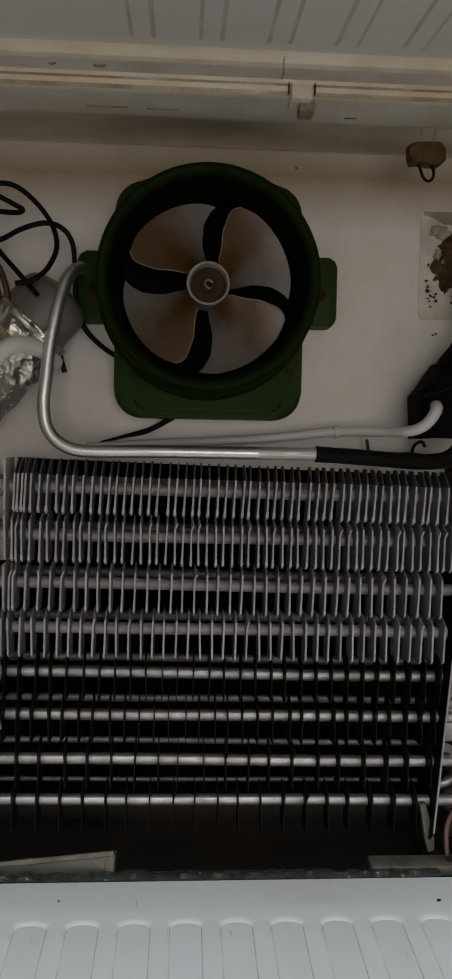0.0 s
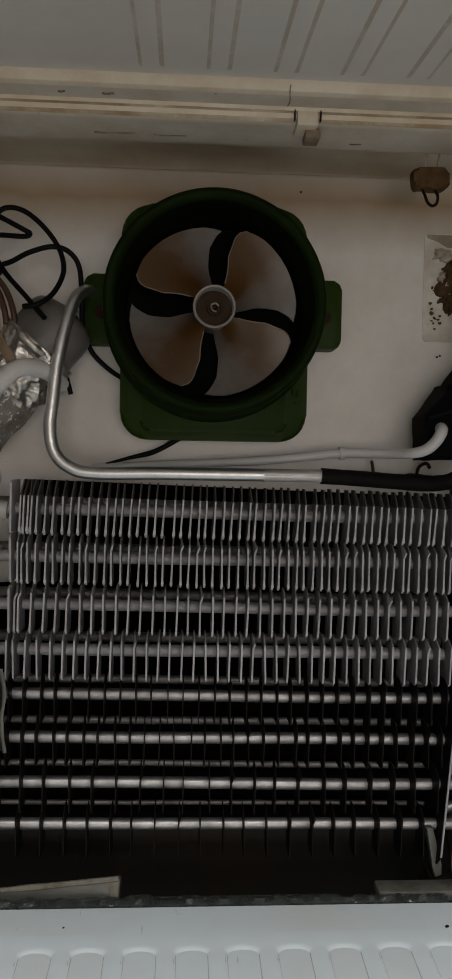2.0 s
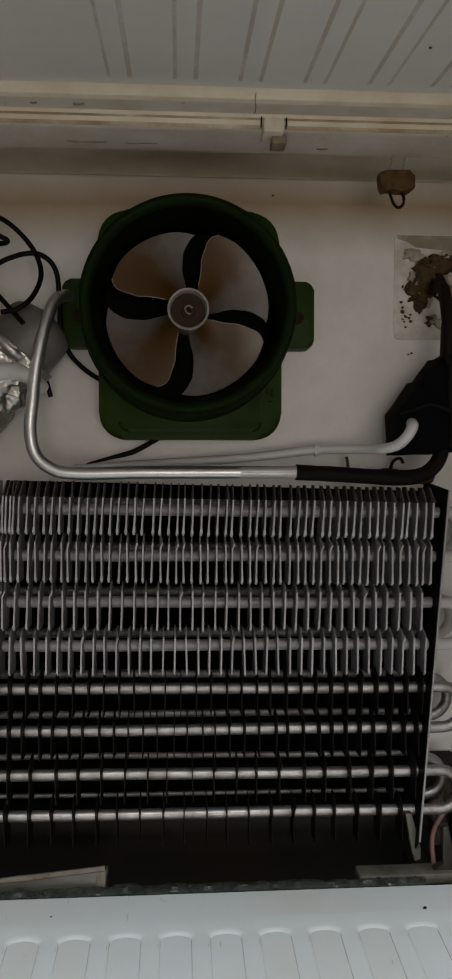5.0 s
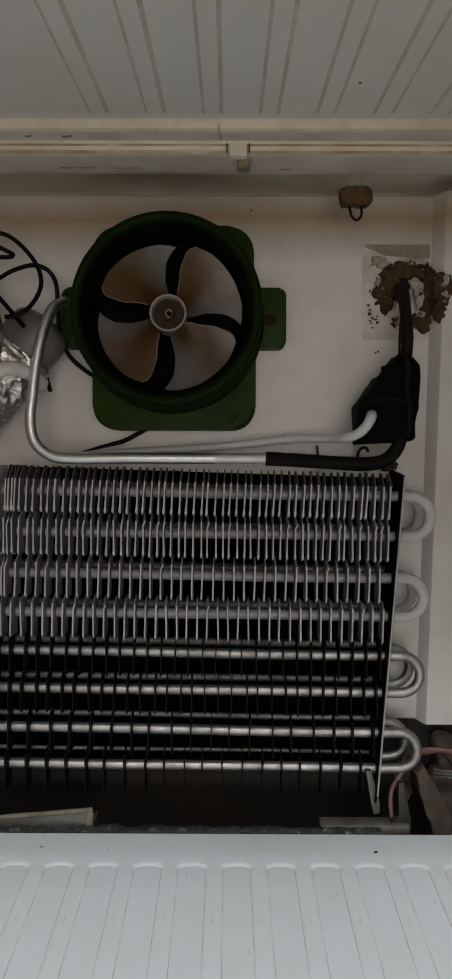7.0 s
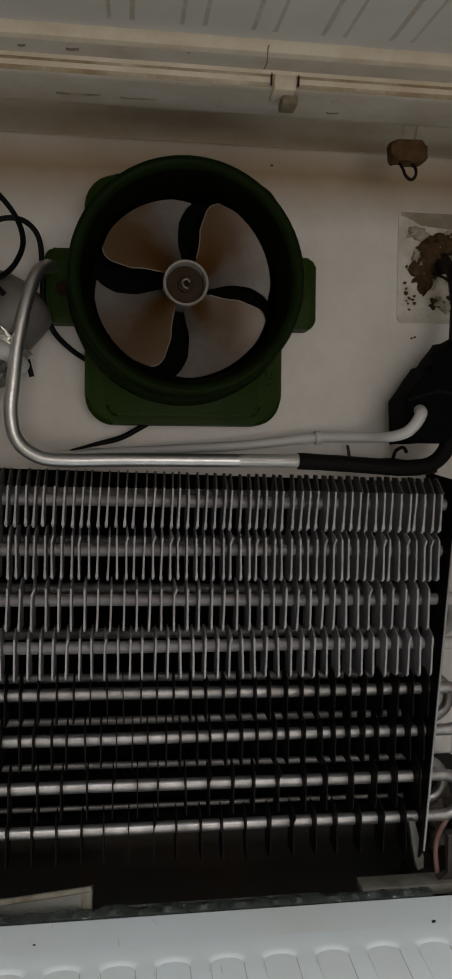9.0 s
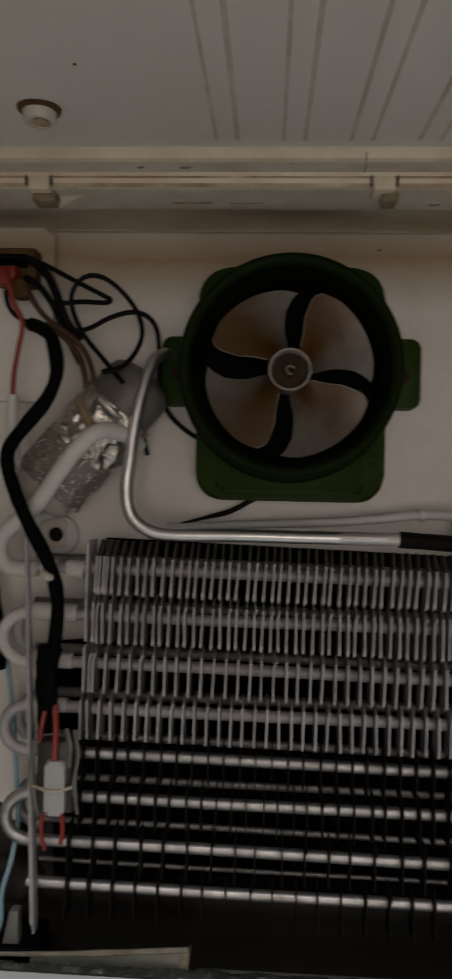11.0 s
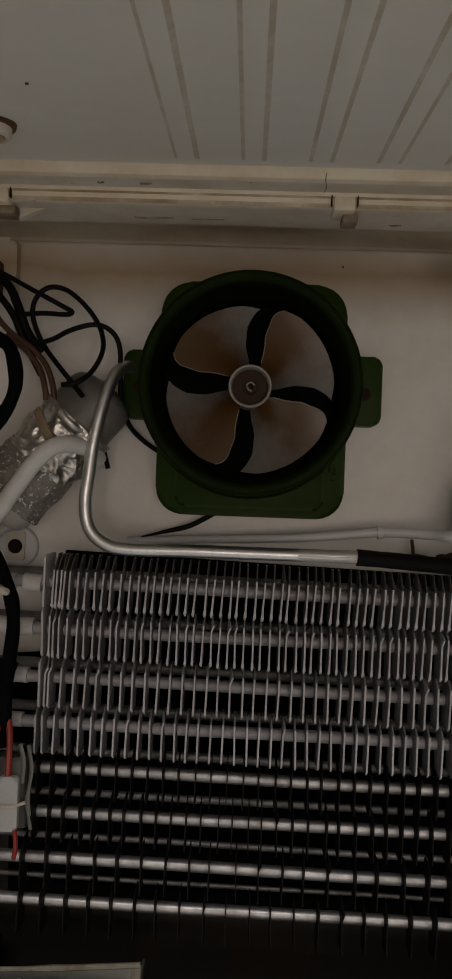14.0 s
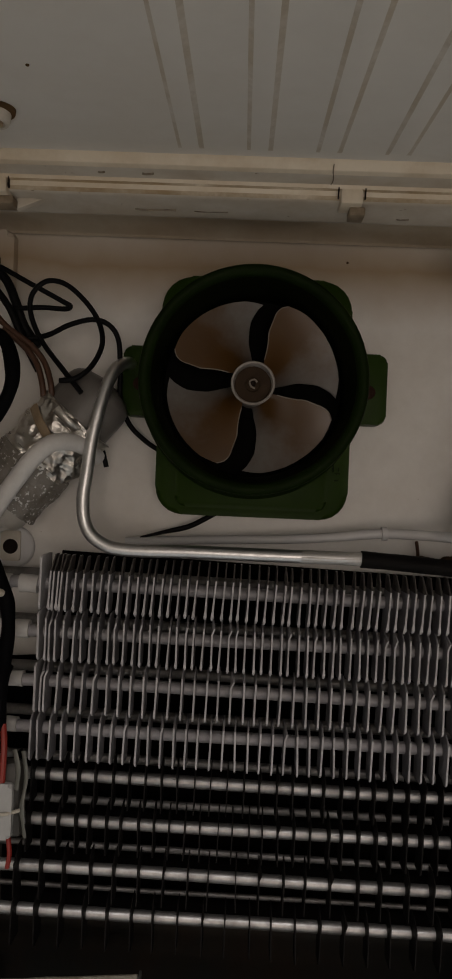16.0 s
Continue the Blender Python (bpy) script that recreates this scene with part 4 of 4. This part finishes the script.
while x < 0.155:
    w = erng.uniform(0.018, 0.05)
    y = 0.5915 + erng.uniform(0.0, 0.003)
    bm = bmesh.new()
    n = max(8, int(w / 0.0016))
    rows = []
    for k in range(n + 1):
        xx = x + w * k / n
        up = 0.0014 * noise.noise(Vector((xx * 60, 3, 0)))
        pts = [Vector((xx, 0.5868, -0.0105)), Vector((xx, 0.5900, -0.0090 + up * 0.3)), Vector((xx, y + 0.0035 + up * 0.7, -0.0100 + up * 0.8)), Vector((xx, y + 0.003, -0.0230 + up)), Vector((xx, 0.5905, -0.024))]
        for q in pts[1:4]:
            q += 0.0009 * noise.noise_vector(q * 140) + 0.0007 * noise.noise_vector(q * 400)
        rows.append([bm.verts.new(q) for q in pts])
    for a, b in zip(rows, rows[1:]):
        for k in range(5):
            bm.faces.new((a[k], a[(k + 1) % 5], b[(k + 1) % 5], b[k]))
    bm.faces.new(rows[0])
    bm.faces.new(rows[-1])
    part("tape_strip", bm, GREY_TAPE, edge)
    x += w * erng.uniform(0.9, 1.0)

tray = thing("plastic_tray", (-0.15, 0.605, -0.05), "broken milky plastic tray corner in the trough", "tray")
part("tray_wall", prism([(-0.285, -0.050), (-0.078, -0.050), (-0.0755, 0.0005), (-0.0790, 0.0015), (-0.140, -0.0050), (-0.205, -0.0090), (-0.285, -0.0110)], 0.6000, 0.6020, 0.0006), CLEAR, tray)
part("tray_rim", sweep([(-0.285, 0.6005, -0.0105), (-0.205, 0.6005, -0.0085), (-0.140, 0.6005, -0.0045), (-0.0765, 0.6000, 0.0015)], 0.0019, 8, 5, wob=0.35), RIM, tray, "brown stained pale rim")
part("tray_corner", box(-0.0835, -0.0762, 0.5993, 0.6030, -0.030, 0.0005, 0.0012), RIM, tray)
part("tray_side", box(-0.0785, -0.0765, 0.6010, 0.630, -0.050, -0.0125, 0.0006), CLEAR, tray)
part("trough_line", box(-0.072, 0.090, 0.628, 0.631, -0.0545, -0.030, 0.0008), CLEAR, tray)

floor_foam = thing("insulation_foam", (0.22, 0.63, -0.05), "crumbling brown insulation foam beside the coil", "foam")
for cx, cz, rx, rz, y, th, sd in ((0.245, 0.006, 0.034, 0.036, 0.662, 0.014, 21), (0.268, 0.026, 0.030, 0.024, 0.664, 0.018, 23), (0.196, 0.010, 0.010, 0.030, 0.668, 0.012, 24), (0.262, -0.030, 0.032, 0.018, 0.632, 0.014, 25)):
    part("foam_lump", blob(cx, cz, rx, rz, y, th, sd, 96, 0.6), FOAM, floor_foam)
for outline, y0, y1 in (([(0.1955, 0.0240), (0.2030, 0.0300), (0.2120, 0.0160), (0.2240, -0.0080), (0.2400, -0.0360), (0.2130, -0.0400), (0.2085, -0.0180), (0.2010, 0.0040)], 0.621, 0.650),
                        ([(0.2250, 0.0340), (0.2900, 0.0380), (0.2900, 0.0290), (0.2330, 0.0240)], 0.640, 0.664)):
    bm = prism(outline, y0, y1, 0.0020, 2)
    bmesh.ops.triangulate(bm, faces=bm.faces[:])
    bmesh.ops.subdivide_edges(bm, edges=bm.edges[:], cuts=3)
    for v in bm.verts:
        v.co += 0.0012 * noise.noise_vector(v.co * 110) + 0.0006 * noise.noise_vector(v.co * 320)
    part("foam_beam", bm, FOAM, floor_foam, "crusted tan foam edge")
part("film_scrap", sweep([(0.205, 0.640, 0.036), (0.220, 0.636, 0.039), (0.240, 0.634, 0.037), (0.27, 0.634, 0.040)], 0.0030, 10, 4, flat=0.5, wob=0.5), PINK, floor_foam, "faded pink plastic scrap")
for dz in (0.0, 0.004, 0.008):
    part("film_scrap", sweep([(0.214, 0.632, 0.016 + dz), (0.224, 0.626, 0.019 + 0.6 * dz), (0.238, 0.625, 0.016 + dz)], 0.0014, 10, 4, flat=0.5, wob=0.6), CLEAR, floor_foam, "clear crumpled film")

foot = thing("coil_bracket", (0.165, 0.61, -0.05), "dirty white plastic bracket under the coil end", "bracket")
part("bracket_arm", prism([(0.1510, 0.030), (0.1565, 0.030), (0.1640, 0.002), (0.1640, -0.006), (0.1590, -0.008), (0.1570, 0.000)], 0.6120, 0.6180, 0.001), CLEAR, foot)
part("bracket_base", box(0.112, 0.186, 0.5955, 0.612, -0.0170, -0.0085, 0.002), LEDGE, foot, "dirty grey plastic ledge")
part("bracket_side", prism([(0.176, 0.024), (0.181, 0.026), (0.188, -0.010), (0.183, -0.014), (0.170, -0.014), (0.170, -0.008), (0.178, -0.004)], 0.600, 0.606, 0.001), DIM_FILM, foot)
part("bracket_post", box(0.158, 0.178, 0.600, 0.64, -0.056, -0.012, 0.002), SHADED_TROUGH, foot)
part("pink_wire", sweep([(0.184, 0.62, 0.026), (0.1755, 0.615, 0.016), (0.1725, 0.612, 0.006), (0.1735, 0.610, -0.010)], 0.0018, 8, 5), PINK, foot)

# ---- left side: canister in foil, hose, wiring ----
can = thing("foil_canister", (-0.165, 0.635, 0.33), "grey plastic canister wrapped in crumpled aluminium foil", "canister")
A, B = Vector((-0.192, 0.634, 0.326)), Vector((-0.130, 0.636, 0.398))
ax = (B - A).normalized()


def canister_tube(p0, p1, r0, r1, mat, name, crumple=0.0, seg=40, steps=26, label=""):
    bm = bmesh.new()
    u1 = ax.cross(Vector((0, 1, 0))).normalized()
    u2 = ax.cross(u1).normalized()
    rings = []
    for i in range(steps + 1):
        t = i / steps
        c = A.lerp(B, p0 + (p1 - p0) * t)
        r = r0 + (r1 - r0) * t
        if not crumple:
            r *= math.sqrt(max(0.05, 1 - (abs(2 * t - 1)) ** 8))
        row = []
        for k in range(seg):
            a = 2 * math.pi * k / seg
            d = math.cos(a) * u1 + 0.82 * math.sin(a) * u2
            e = r
            if crumple:
                q = (c + d * r)
                e += crumple * (0.5 - 2.0 * abs(noise.noise(q * 52)) - 1.1 * abs(noise.noise(q * 120 + Vector((5, 0, 0)))) - 0.4 * abs(noise.noise(q * 260)))
                if i in (0, steps):
                    e += crumple * noise.noise(Vector((a * 3, i, 0)))
            row.append(bm.verts.new(c + d * e))
        rings.append(row)
    for a, b in zip(rings, rings[1:]):
        for k in range(seg):
            bm.faces.new((a[k], a[(k + 1) % seg], b[(k + 1) % seg], b[k]))
    bm.faces.new(rings[0])
    bm.faces.new(rings[-1])
    return part(name, bm, mat, can, label)


canister_tube(0.30, 1.18, 0.0268, 0.0275, GREY_PLASTIC, "canister_body")
canister_tube(-0.20, 0.45, 0.0252, 0.0264, BAG_FILM, "lower_cap", label="pale milky plastic end")
canister_tube(0.36, 0.82, 0.0302, 0.0304, FOIL, "foil_wrap", 0.0034, 150, 80, "crumpled aluminium foil")
canister_tube(-0.02, 0.40, 0.0292, 0.0298, BUBBLE, "bubble_film", 0.0016, 120, 60, "cloudy plastic film full of bubbles")
part("brown_band", sweep([A.lerp(B, 0.72) + Vector((-0.021, -0.019, 0.012)), A.lerp(B, 0.66) + Vector((-0.010, -0.0275, 0.004)), A.lerp(B, 0.58) + Vector((0.004, -0.0280, -0.004))], 0.0038, 8, 5, flat=0.4), TAN_TAPE, can, "brown tape band")
part("foil_tail", sweep([(-0.150, 0.607, 0.388), (-0.145, 0.606, 0.383), (-0.140, 0.608, 0.378), (-0.1355, 0.616, 0.374)], 0.0032, 10, 4, flat=0.5, wob=0.5), FOIL, can)

hose = thing("white_hose", (-0.2, 0.62, 0.26), "white insulated hose curving into the coil", "hose")
part("hose_run", sweep([(-0.1265, 0.640, 0.357), (-0.1300, 0.630, 0.3610), (-0.1375, 0.613, 0.3655), (-0.150, 0.6005, 0.3640), (-0.163, 0.599, 0.3525), (-0.178, 0.602, 0.3330), (-0.193, 0.606, 0.3125), (-0.210, 0.611, 0.2985), (-0.2215, 0.6155, 0.2870), (-0.2245, 0.619, 0.2760), (-0.2195, 0.621, 0.2660), (-0.208, 0.6215, 0.2635), (-0.196, 0.6215, 0.2645)], 0.0062, 14, 5), FROST_TUBE, hose)
part("hose_loop", sweep([(-0.185, 0.650, 0.306), (-0.200, 0.650, 0.302), (-0.211, 0.650, 0.292), (-0.213, 0.650, 0.280), (-0.206, 0.650, 0.268), (-0.192, 0.650, 0.265)], 0.0042, 12, 5), FROST_TUBE, hose)
for x0, x1 in ((-0.193, -0.181), (-0.174, -0.161)):
    part("frost_collar", sweep([(x0, 0.6215, 0.2645), ((x0 + x1) / 2, 0.6215, 0.2645), (x1, 0.6215, 0.2640)], 0.0066, 14, 4, wob=0.10), FROST_TUBE, hose)

port = thing("drain_port", (-0.194, 0.66, 0.285), "round white port with a dark hole in the wall", "port")
part("port_disc", lathe([(0.0165, 0.6652), (0.0162, 0.6615), (0.0150, 0.6605)], -0.1925, 0.2865, 32), WHITE_PLASTIC, port)
part("port_plate", prism(rounded(-0.2010, -0.1860, 0.2760, 0.2990, 0.002), 0.6585, 0.6610, 0.001), TRIM, port)
part("port_hole", lathe([(0.0058, 0.6588), (0.0056, 0.6578), (0.0042, 0.6582)], -0.1935, 0.2870, 24), BROWN_PIPE, port)

socket = thing("wire_socket", (-0.228, 0.65, 0.485), "brown terminal block with red connector and wires", "connector block")
part("block", box(-0.2400, -0.2085, 0.6385, 0.6560, 0.478, 0.5065, 0.002), TAN, socket, "brown stained block")
part("block_recess", box(-0.2375, -0.2140, 0.6365, 0.6390, 0.4905, 0.5010, 0.001), BLACK_IN, socket)
part("recess_lip", box(-0.2385, -0.2300, 0.6358, 0.6390, 0.4885, 0.4905, 0.0005), WHITE_PLASTIC, socket)
part("red_plug", prism([(-0.2395, 0.4890), (-0.2400, 0.4780), (-0.2320, 0.4765), (-0.2270, 0.4735), (-0.2225, 0.4760), (-0.2200, 0.4830), (-0.2205, 0.4895)], 0.626, 0.6390, 0.002, 2), RED, socket)
part("tan_plug", prism(rounded(-0.2240, -0.2120, 0.4660, 0.4800, 0.004), 0.630, 0.6400, 0.002), TAN, socket)


def cable(label, pts, r, mat, category="cable"):
    return tagged(part("cable", sweep(pts, r, 10, 6), mat), label, category, "wires beside the fan")


Y = 0.633
cable("thin black cable folded in a loop", [(-0.234, Y, 0.497), (-0.208, Y - 0.002, 0.4945), (-0.178, Y - 0.004, 0.480), (-0.154, Y - 0.004, 0.468), (-0.1485, Y - 0.003, 0.4650), (-0.153, Y - 0.002, 0.4630), (-0.170, Y, 0.4640), (-0.187, Y, 0.4628), (-0.196, Y + 0.002, 0.4645)], 0.0019, CABLE)
cable("thin black cable curled round by the fan", [(-0.1330, 0.606, 0.4000), (-0.147, 0.612, 0.4155), (-0.167, 0.626, 0.4380), (-0.177, Y - 0.003, 0.4580), (-0.1760, Y - 0.005, 0.4720), (-0.1660, Y - 0.006, 0.4815), (-0.1520, Y - 0.006, 0.4800), (-0.1370, Y - 0.006, 0.4680), (-0.1265, Y - 0.006, 0.4530), (-0.1225, 0.620, 0.4360), (-0.1275, 0.610, 0.4190), (-0.1370, 0.604, 0.4095), (-0.1480, 0.605, 0.4075)], 0.0019, CABLE)
cable("thin black cable running down past the fan", [(-0.229, Y, 0.472), (-0.227, Y, 0.461), (-0.219, Y, 0.452), (-0.200, Y, 0.4435), (-0.182, Y, 0.4410), (-0.165, Y, 0.4440), (-0.149, Y - 0.004, 0.4510), (-0.132, Y - 0.005, 0.4555), (-0.1200, Y - 0.003, 0.4525), (-0.1130, Y, 0.4420), (-0.1115, Y + 0.003, 0.4200), (-0.1110, Y + 0.007, 0.4000), (-0.1050, Y + 0.014, 0.3830), (-0.0930, Y + 0.020, 0.3710), (-0.080, Y + 0.026, 0.3630)], 0.0019, CABLE)
cable("black cable hanging from the terminal block", [(-0.214, Y, 0.482), (-0.203, Y - 0.003, 0.475), (-0.192, Y - 0.004, 0.461), (-0.186, Y - 0.003, 0.448), (-0.179, Y, 0.4330), (-0.171, Y + 0.002, 0.4180)], 0.0026, CABLE)
cable("thick black cable bundle behind the wires", [(-0.212, Y + 0.004, 0.497), (-0.198, Y + 0.003, 0.484), (-0.190, Y + 0.002, 0.468), (-0.183, Y + 0.003, 0.450), (-0.172, Y + 0.004, 0.436)], 0.0034, CABLE)
cable("thin black cable under the fan base", [(-0.094, 0.653, 0.2985), (-0.075, 0.654, 0.3035), (-0.058, 0.655, 0.3080), (-0.043, 0.656, 0.3160), (-0.030, 0.658, 0.3240)], lambda u: 0.0007 + 0.0014 * min(1.0, 2.5 * u), CABLE)
cable("black cable end behind the bare pipe", [(-0.1290, 0.640, 0.394), (-0.1265, 0.640, 0.378), (-0.1225, 0.640, 0.362), (-0.1195, 0.641, 0.350)], 0.0019, CABLE)
cable("red wire from the terminal block", [(-0.2260, 0.6230, 0.485), (-0.2215, 0.6180, 0.474), (-0.2185, 0.6200, 0.460), (-0.2125, 0.6230, 0.446), (-0.2155, 0.6250, 0.428), (-0.2190, 0.6260, 0.408), (-0.2195, 0.6260, 0.388)], 0.0019, RED, "wire")
cable("brown wire pair entering the canister", [(-0.213, Y, 0.473), (-0.203, Y - 0.003, 0.458), (-0.192, Y - 0.005, 0.447), (-0.176, Y - 0.006, 0.436), (-0.165, Y - 0.008, 0.424), (-0.1585, Y - 0.012, 0.409), (-0.1570, Y - 0.012, 0.398)], 0.0022, BROWN, "wire")
cable("brown wire entering the canister", [(-0.196, Y - 0.004, 0.447), (-0.180, Y - 0.006, 0.434), (-0.170, Y - 0.008, 0.422), (-0.1645, Y - 0.012, 0.408), (-0.163, Y - 0.012, 0.398)], 0.0022, BROWN, "wire")
cable("yellow wire behind the white hose", [(-0.2150, 0.640, 0.331), (-0.2105, 0.645, 0.322), (-0.222, 0.648, 0.300), (-0.236, 0.648, 0.285), (-0.240, 0.648, 0.27)], 0.0026, YELLOW, "wire")
cable("pale blue wire beside the coil", [(-0.2265, 0.640, 0.205), (-0.2205, 0.642, 0.160), (-0.2170, 0.645, 0.110), (-0.2130, 0.640, 0.072), (-0.2145, 0.632, 0.044), (-0.2200, 0.628, 0.020), (-0.2200, 0.626, -0.002), (-0.227, 0.625, -0.020)], 0.0019, BLUE, "wire")
tagged(part("heater_lead", sweep([(-0.2195, 0.626, 0.392), (-0.2190, 0.625, 0.370), (-0.2165, 0.624, 0.350), (-0.2130, 0.622, 0.338)], 0.0046, 12, 4), WHITE_PLASTIC), "white plastic sleeve on the red wire", "sleeve")
tagged(part("side_cable", sweep([(-0.262, 0.635, 0.300), (-0.250, 0.634, 0.275), (-0.238, 0.633, 0.255), (-0.2325, 0.632, 0.225), (-0.2290, 0.632, 0.186)], 0.0068, 12, 5, wob=0.15), TAPE), "thick black taped cable at the freezer side", "cable")

loom = thing("wiring_loom", (-0.19, 0.60, 0.15), "black taped wiring loom with white thermal fuse", "wiring loom")
part("taped_run", sweep([(-0.205, 0.622, 0.444), (-0.196, 0.612, 0.440), (-0.1855, 0.604, 0.432), (-0.1800, 0.600, 0.417), (-0.1790, 0.597, 0.402), (-0.1850, 0.594, 0.385), (-0.1985, 0.592, 0.367), (-0.2090, 0.591, 0.352), (-0.2100, 0.591, 0.338), (-0.2035, 0.591, 0.318), (-0.1940, 0.592, 0.297), (-0.1825, 0.593, 0.276), (-0.1755, 0.594, 0.257), (-0.1735, 0.595, 0.238), (-0.1750, 0.595, 0.218), (-0.1775, 0.595, 0.195), (-0.1775, 0.595, 0.168)], 0.0051, 12, 5, wob=0.14), TAPE, loom)
part("taped_clump", sweep([(-0.1800, 0.601, 0.210), (-0.1830, 0.602, 0.190), (-0.1820, 0.602, 0.165), (-0.1800, 0.600, 0.150)], lambda u: 0.0085 - 0.003 * u, 12, 5, wob=0.3), TAPE, loom)
part("tie_knot", sweep([(-0.1830, 0.590, 0.2640), (-0.1795, 0.587, 0.2625), (-0.1775, 0.590, 0.2615)], 0.0026, 10, 4, wob=0.3), TRIM, loom, "cream cable tie knot")
part("red_lead", sweep([(-0.1800, 0.595, 0.172), (-0.1820, 0.592, 0.158), (-0.1840, 0.593, 0.145)], 0.0018, 8, 5), RED, loom)
part("red_lead", sweep([(-0.1740, 0.594, 0.172), (-0.1715, 0.590, 0.158), (-0.1715, 0.588, 0.132)], 0.0022, 8, 5), RED, loom)
part("fuse_body", prism(rounded(-0.1775, -0.1635, 0.0975, 0.1350, 0.003), 0.5850, 0.5970, 0.003, 3), FUSE, loom, "white plastic thermal fuse")
bm = box(-0.1860, -0.1590, 0.5900, 0.6030, 0.0960, 0.1480, 0.004)
bmesh.ops.subdivide_edges(bm, edges=bm.edges[:], cuts=2, use_grid_fill=True)
for v in bm.verts:
    v.co += 0.0022 * noise.noise_vector(v.co * 95)
    v.co.y = max(v.co.y, 0.5895)
part("film_sleeve", bm, DIM_FILM, loom, "crumpled clear plastic sleeve")
for pts in ([(-0.1860, 0.5900, 0.1480), (-0.1890, 0.5905, 0.1300), (-0.1865, 0.5900, 0.1100), (-0.1845, 0.5905, 0.0980)], [(-0.1585, 0.5900, 0.1560), (-0.1560, 0.5910, 0.1380), (-0.1580, 0.5900, 0.1180), (-0.1555, 0.5910, 0.0970)],
            [(-0.1640, 0.5890, 0.1570), (-0.1610, 0.5885, 0.1440), (-0.1620, 0.5890, 0.1300)]):
    part("film_fold", sweep(pts, 0.0016, 8, 5, flat=0.4, wob=0.6), CLEAR, loom, "pale fold of the plastic sleeve")
part("band", sweep([(-0.1870, 0.590, 0.1160), (-0.171, 0.5840, 0.1150), (-0.1590, 0.589, 0.1165)], 0.0012, 8, 5), FLAKE, loom, "cream tie band")
part("red_lead", sweep([(-0.1675, 0.592, 0.100), (-0.1665, 0.595, 0.085), (-0.1690, 0.600, 0.072)], 0.0017, 8, 5), RED, loom)
part("red_lead", sweep([(-0.1800, 0.594, 0.098), (-0.1825, 0.597, 0.082), (-0.1810, 0.602, 0.066)], 0.0015, 8, 5), RED, loom)

left_foot = thing("coil_bracket", (-0.20, 0.60, -0.05), "dirty plastic bracket under the coil end", "bracket")
part("bracket_arm", prism([(-0.2110, -0.004), (-0.2060, 0.020), (-0.2000, 0.020), (-0.1995, -0.004)], 0.604, 0.612, 0.001), CLEAR, left_foot)
part("bracket_base", box(-0.215, -0.186, 0.600, 0.640, -0.056, -0.004, 0.003), TAPE, left_foot)

# small marks on floor and wall
for x, y, w in ((0.1505, 0.561, 0.0014), (-0.1105, 0.566, 0.0007)):
    part("dark_fleck", sweep([(x - w, y, floor_z(y)), (x, y + 0.0004, floor_z(y) + 0.0002), (x + w, y + 0.0008, floor_z(y))], lambda u: w * (0.35 + 0.3 * math.sin(3.1 * u)), 7, 3), BROWN_PIPE, floor)
for x, z in ((0.0545, 0.514), (0.1665, 0.388), (0.169, 0.389)):
    part("dark_fleck", blob(x, z, 0.0011, 0.0008, WALL_Y, 0.0008, x * 100, 12), RUST, wall)
for x, y in ((-0.1245, 0.424), (0.118, 0.470), (0.020, 0.505)):
    tagged(part("ceiling_fleck", down_lathe([(0.0010, ceil_z(y) + 0.0010), (0.0009, ceil_z(y) - 0.0005), (0.0004, ceil_z(y) - 0.0007)], x, y, 10), TAN), "dark dirt fleck on the white ceiling", "dirt")
gunk = thing("dark_gunk", (-0.24, 0.66, 0.03), "dark dirty foam lumps beside the coil end", "foam")
for cx, cz, rx, rz, y, th, sd in ((-0.252, 0.036, 0.036, 0.036, 0.668, 0.010, 41), (-0.240, 0.000, 0.036, 0.040, 0.667, 0.018, 42)):
    part("gunk_lump", blob(cx, cz, rx, rz, y, th, sd, 72, 0.45), GUNK, gunk)
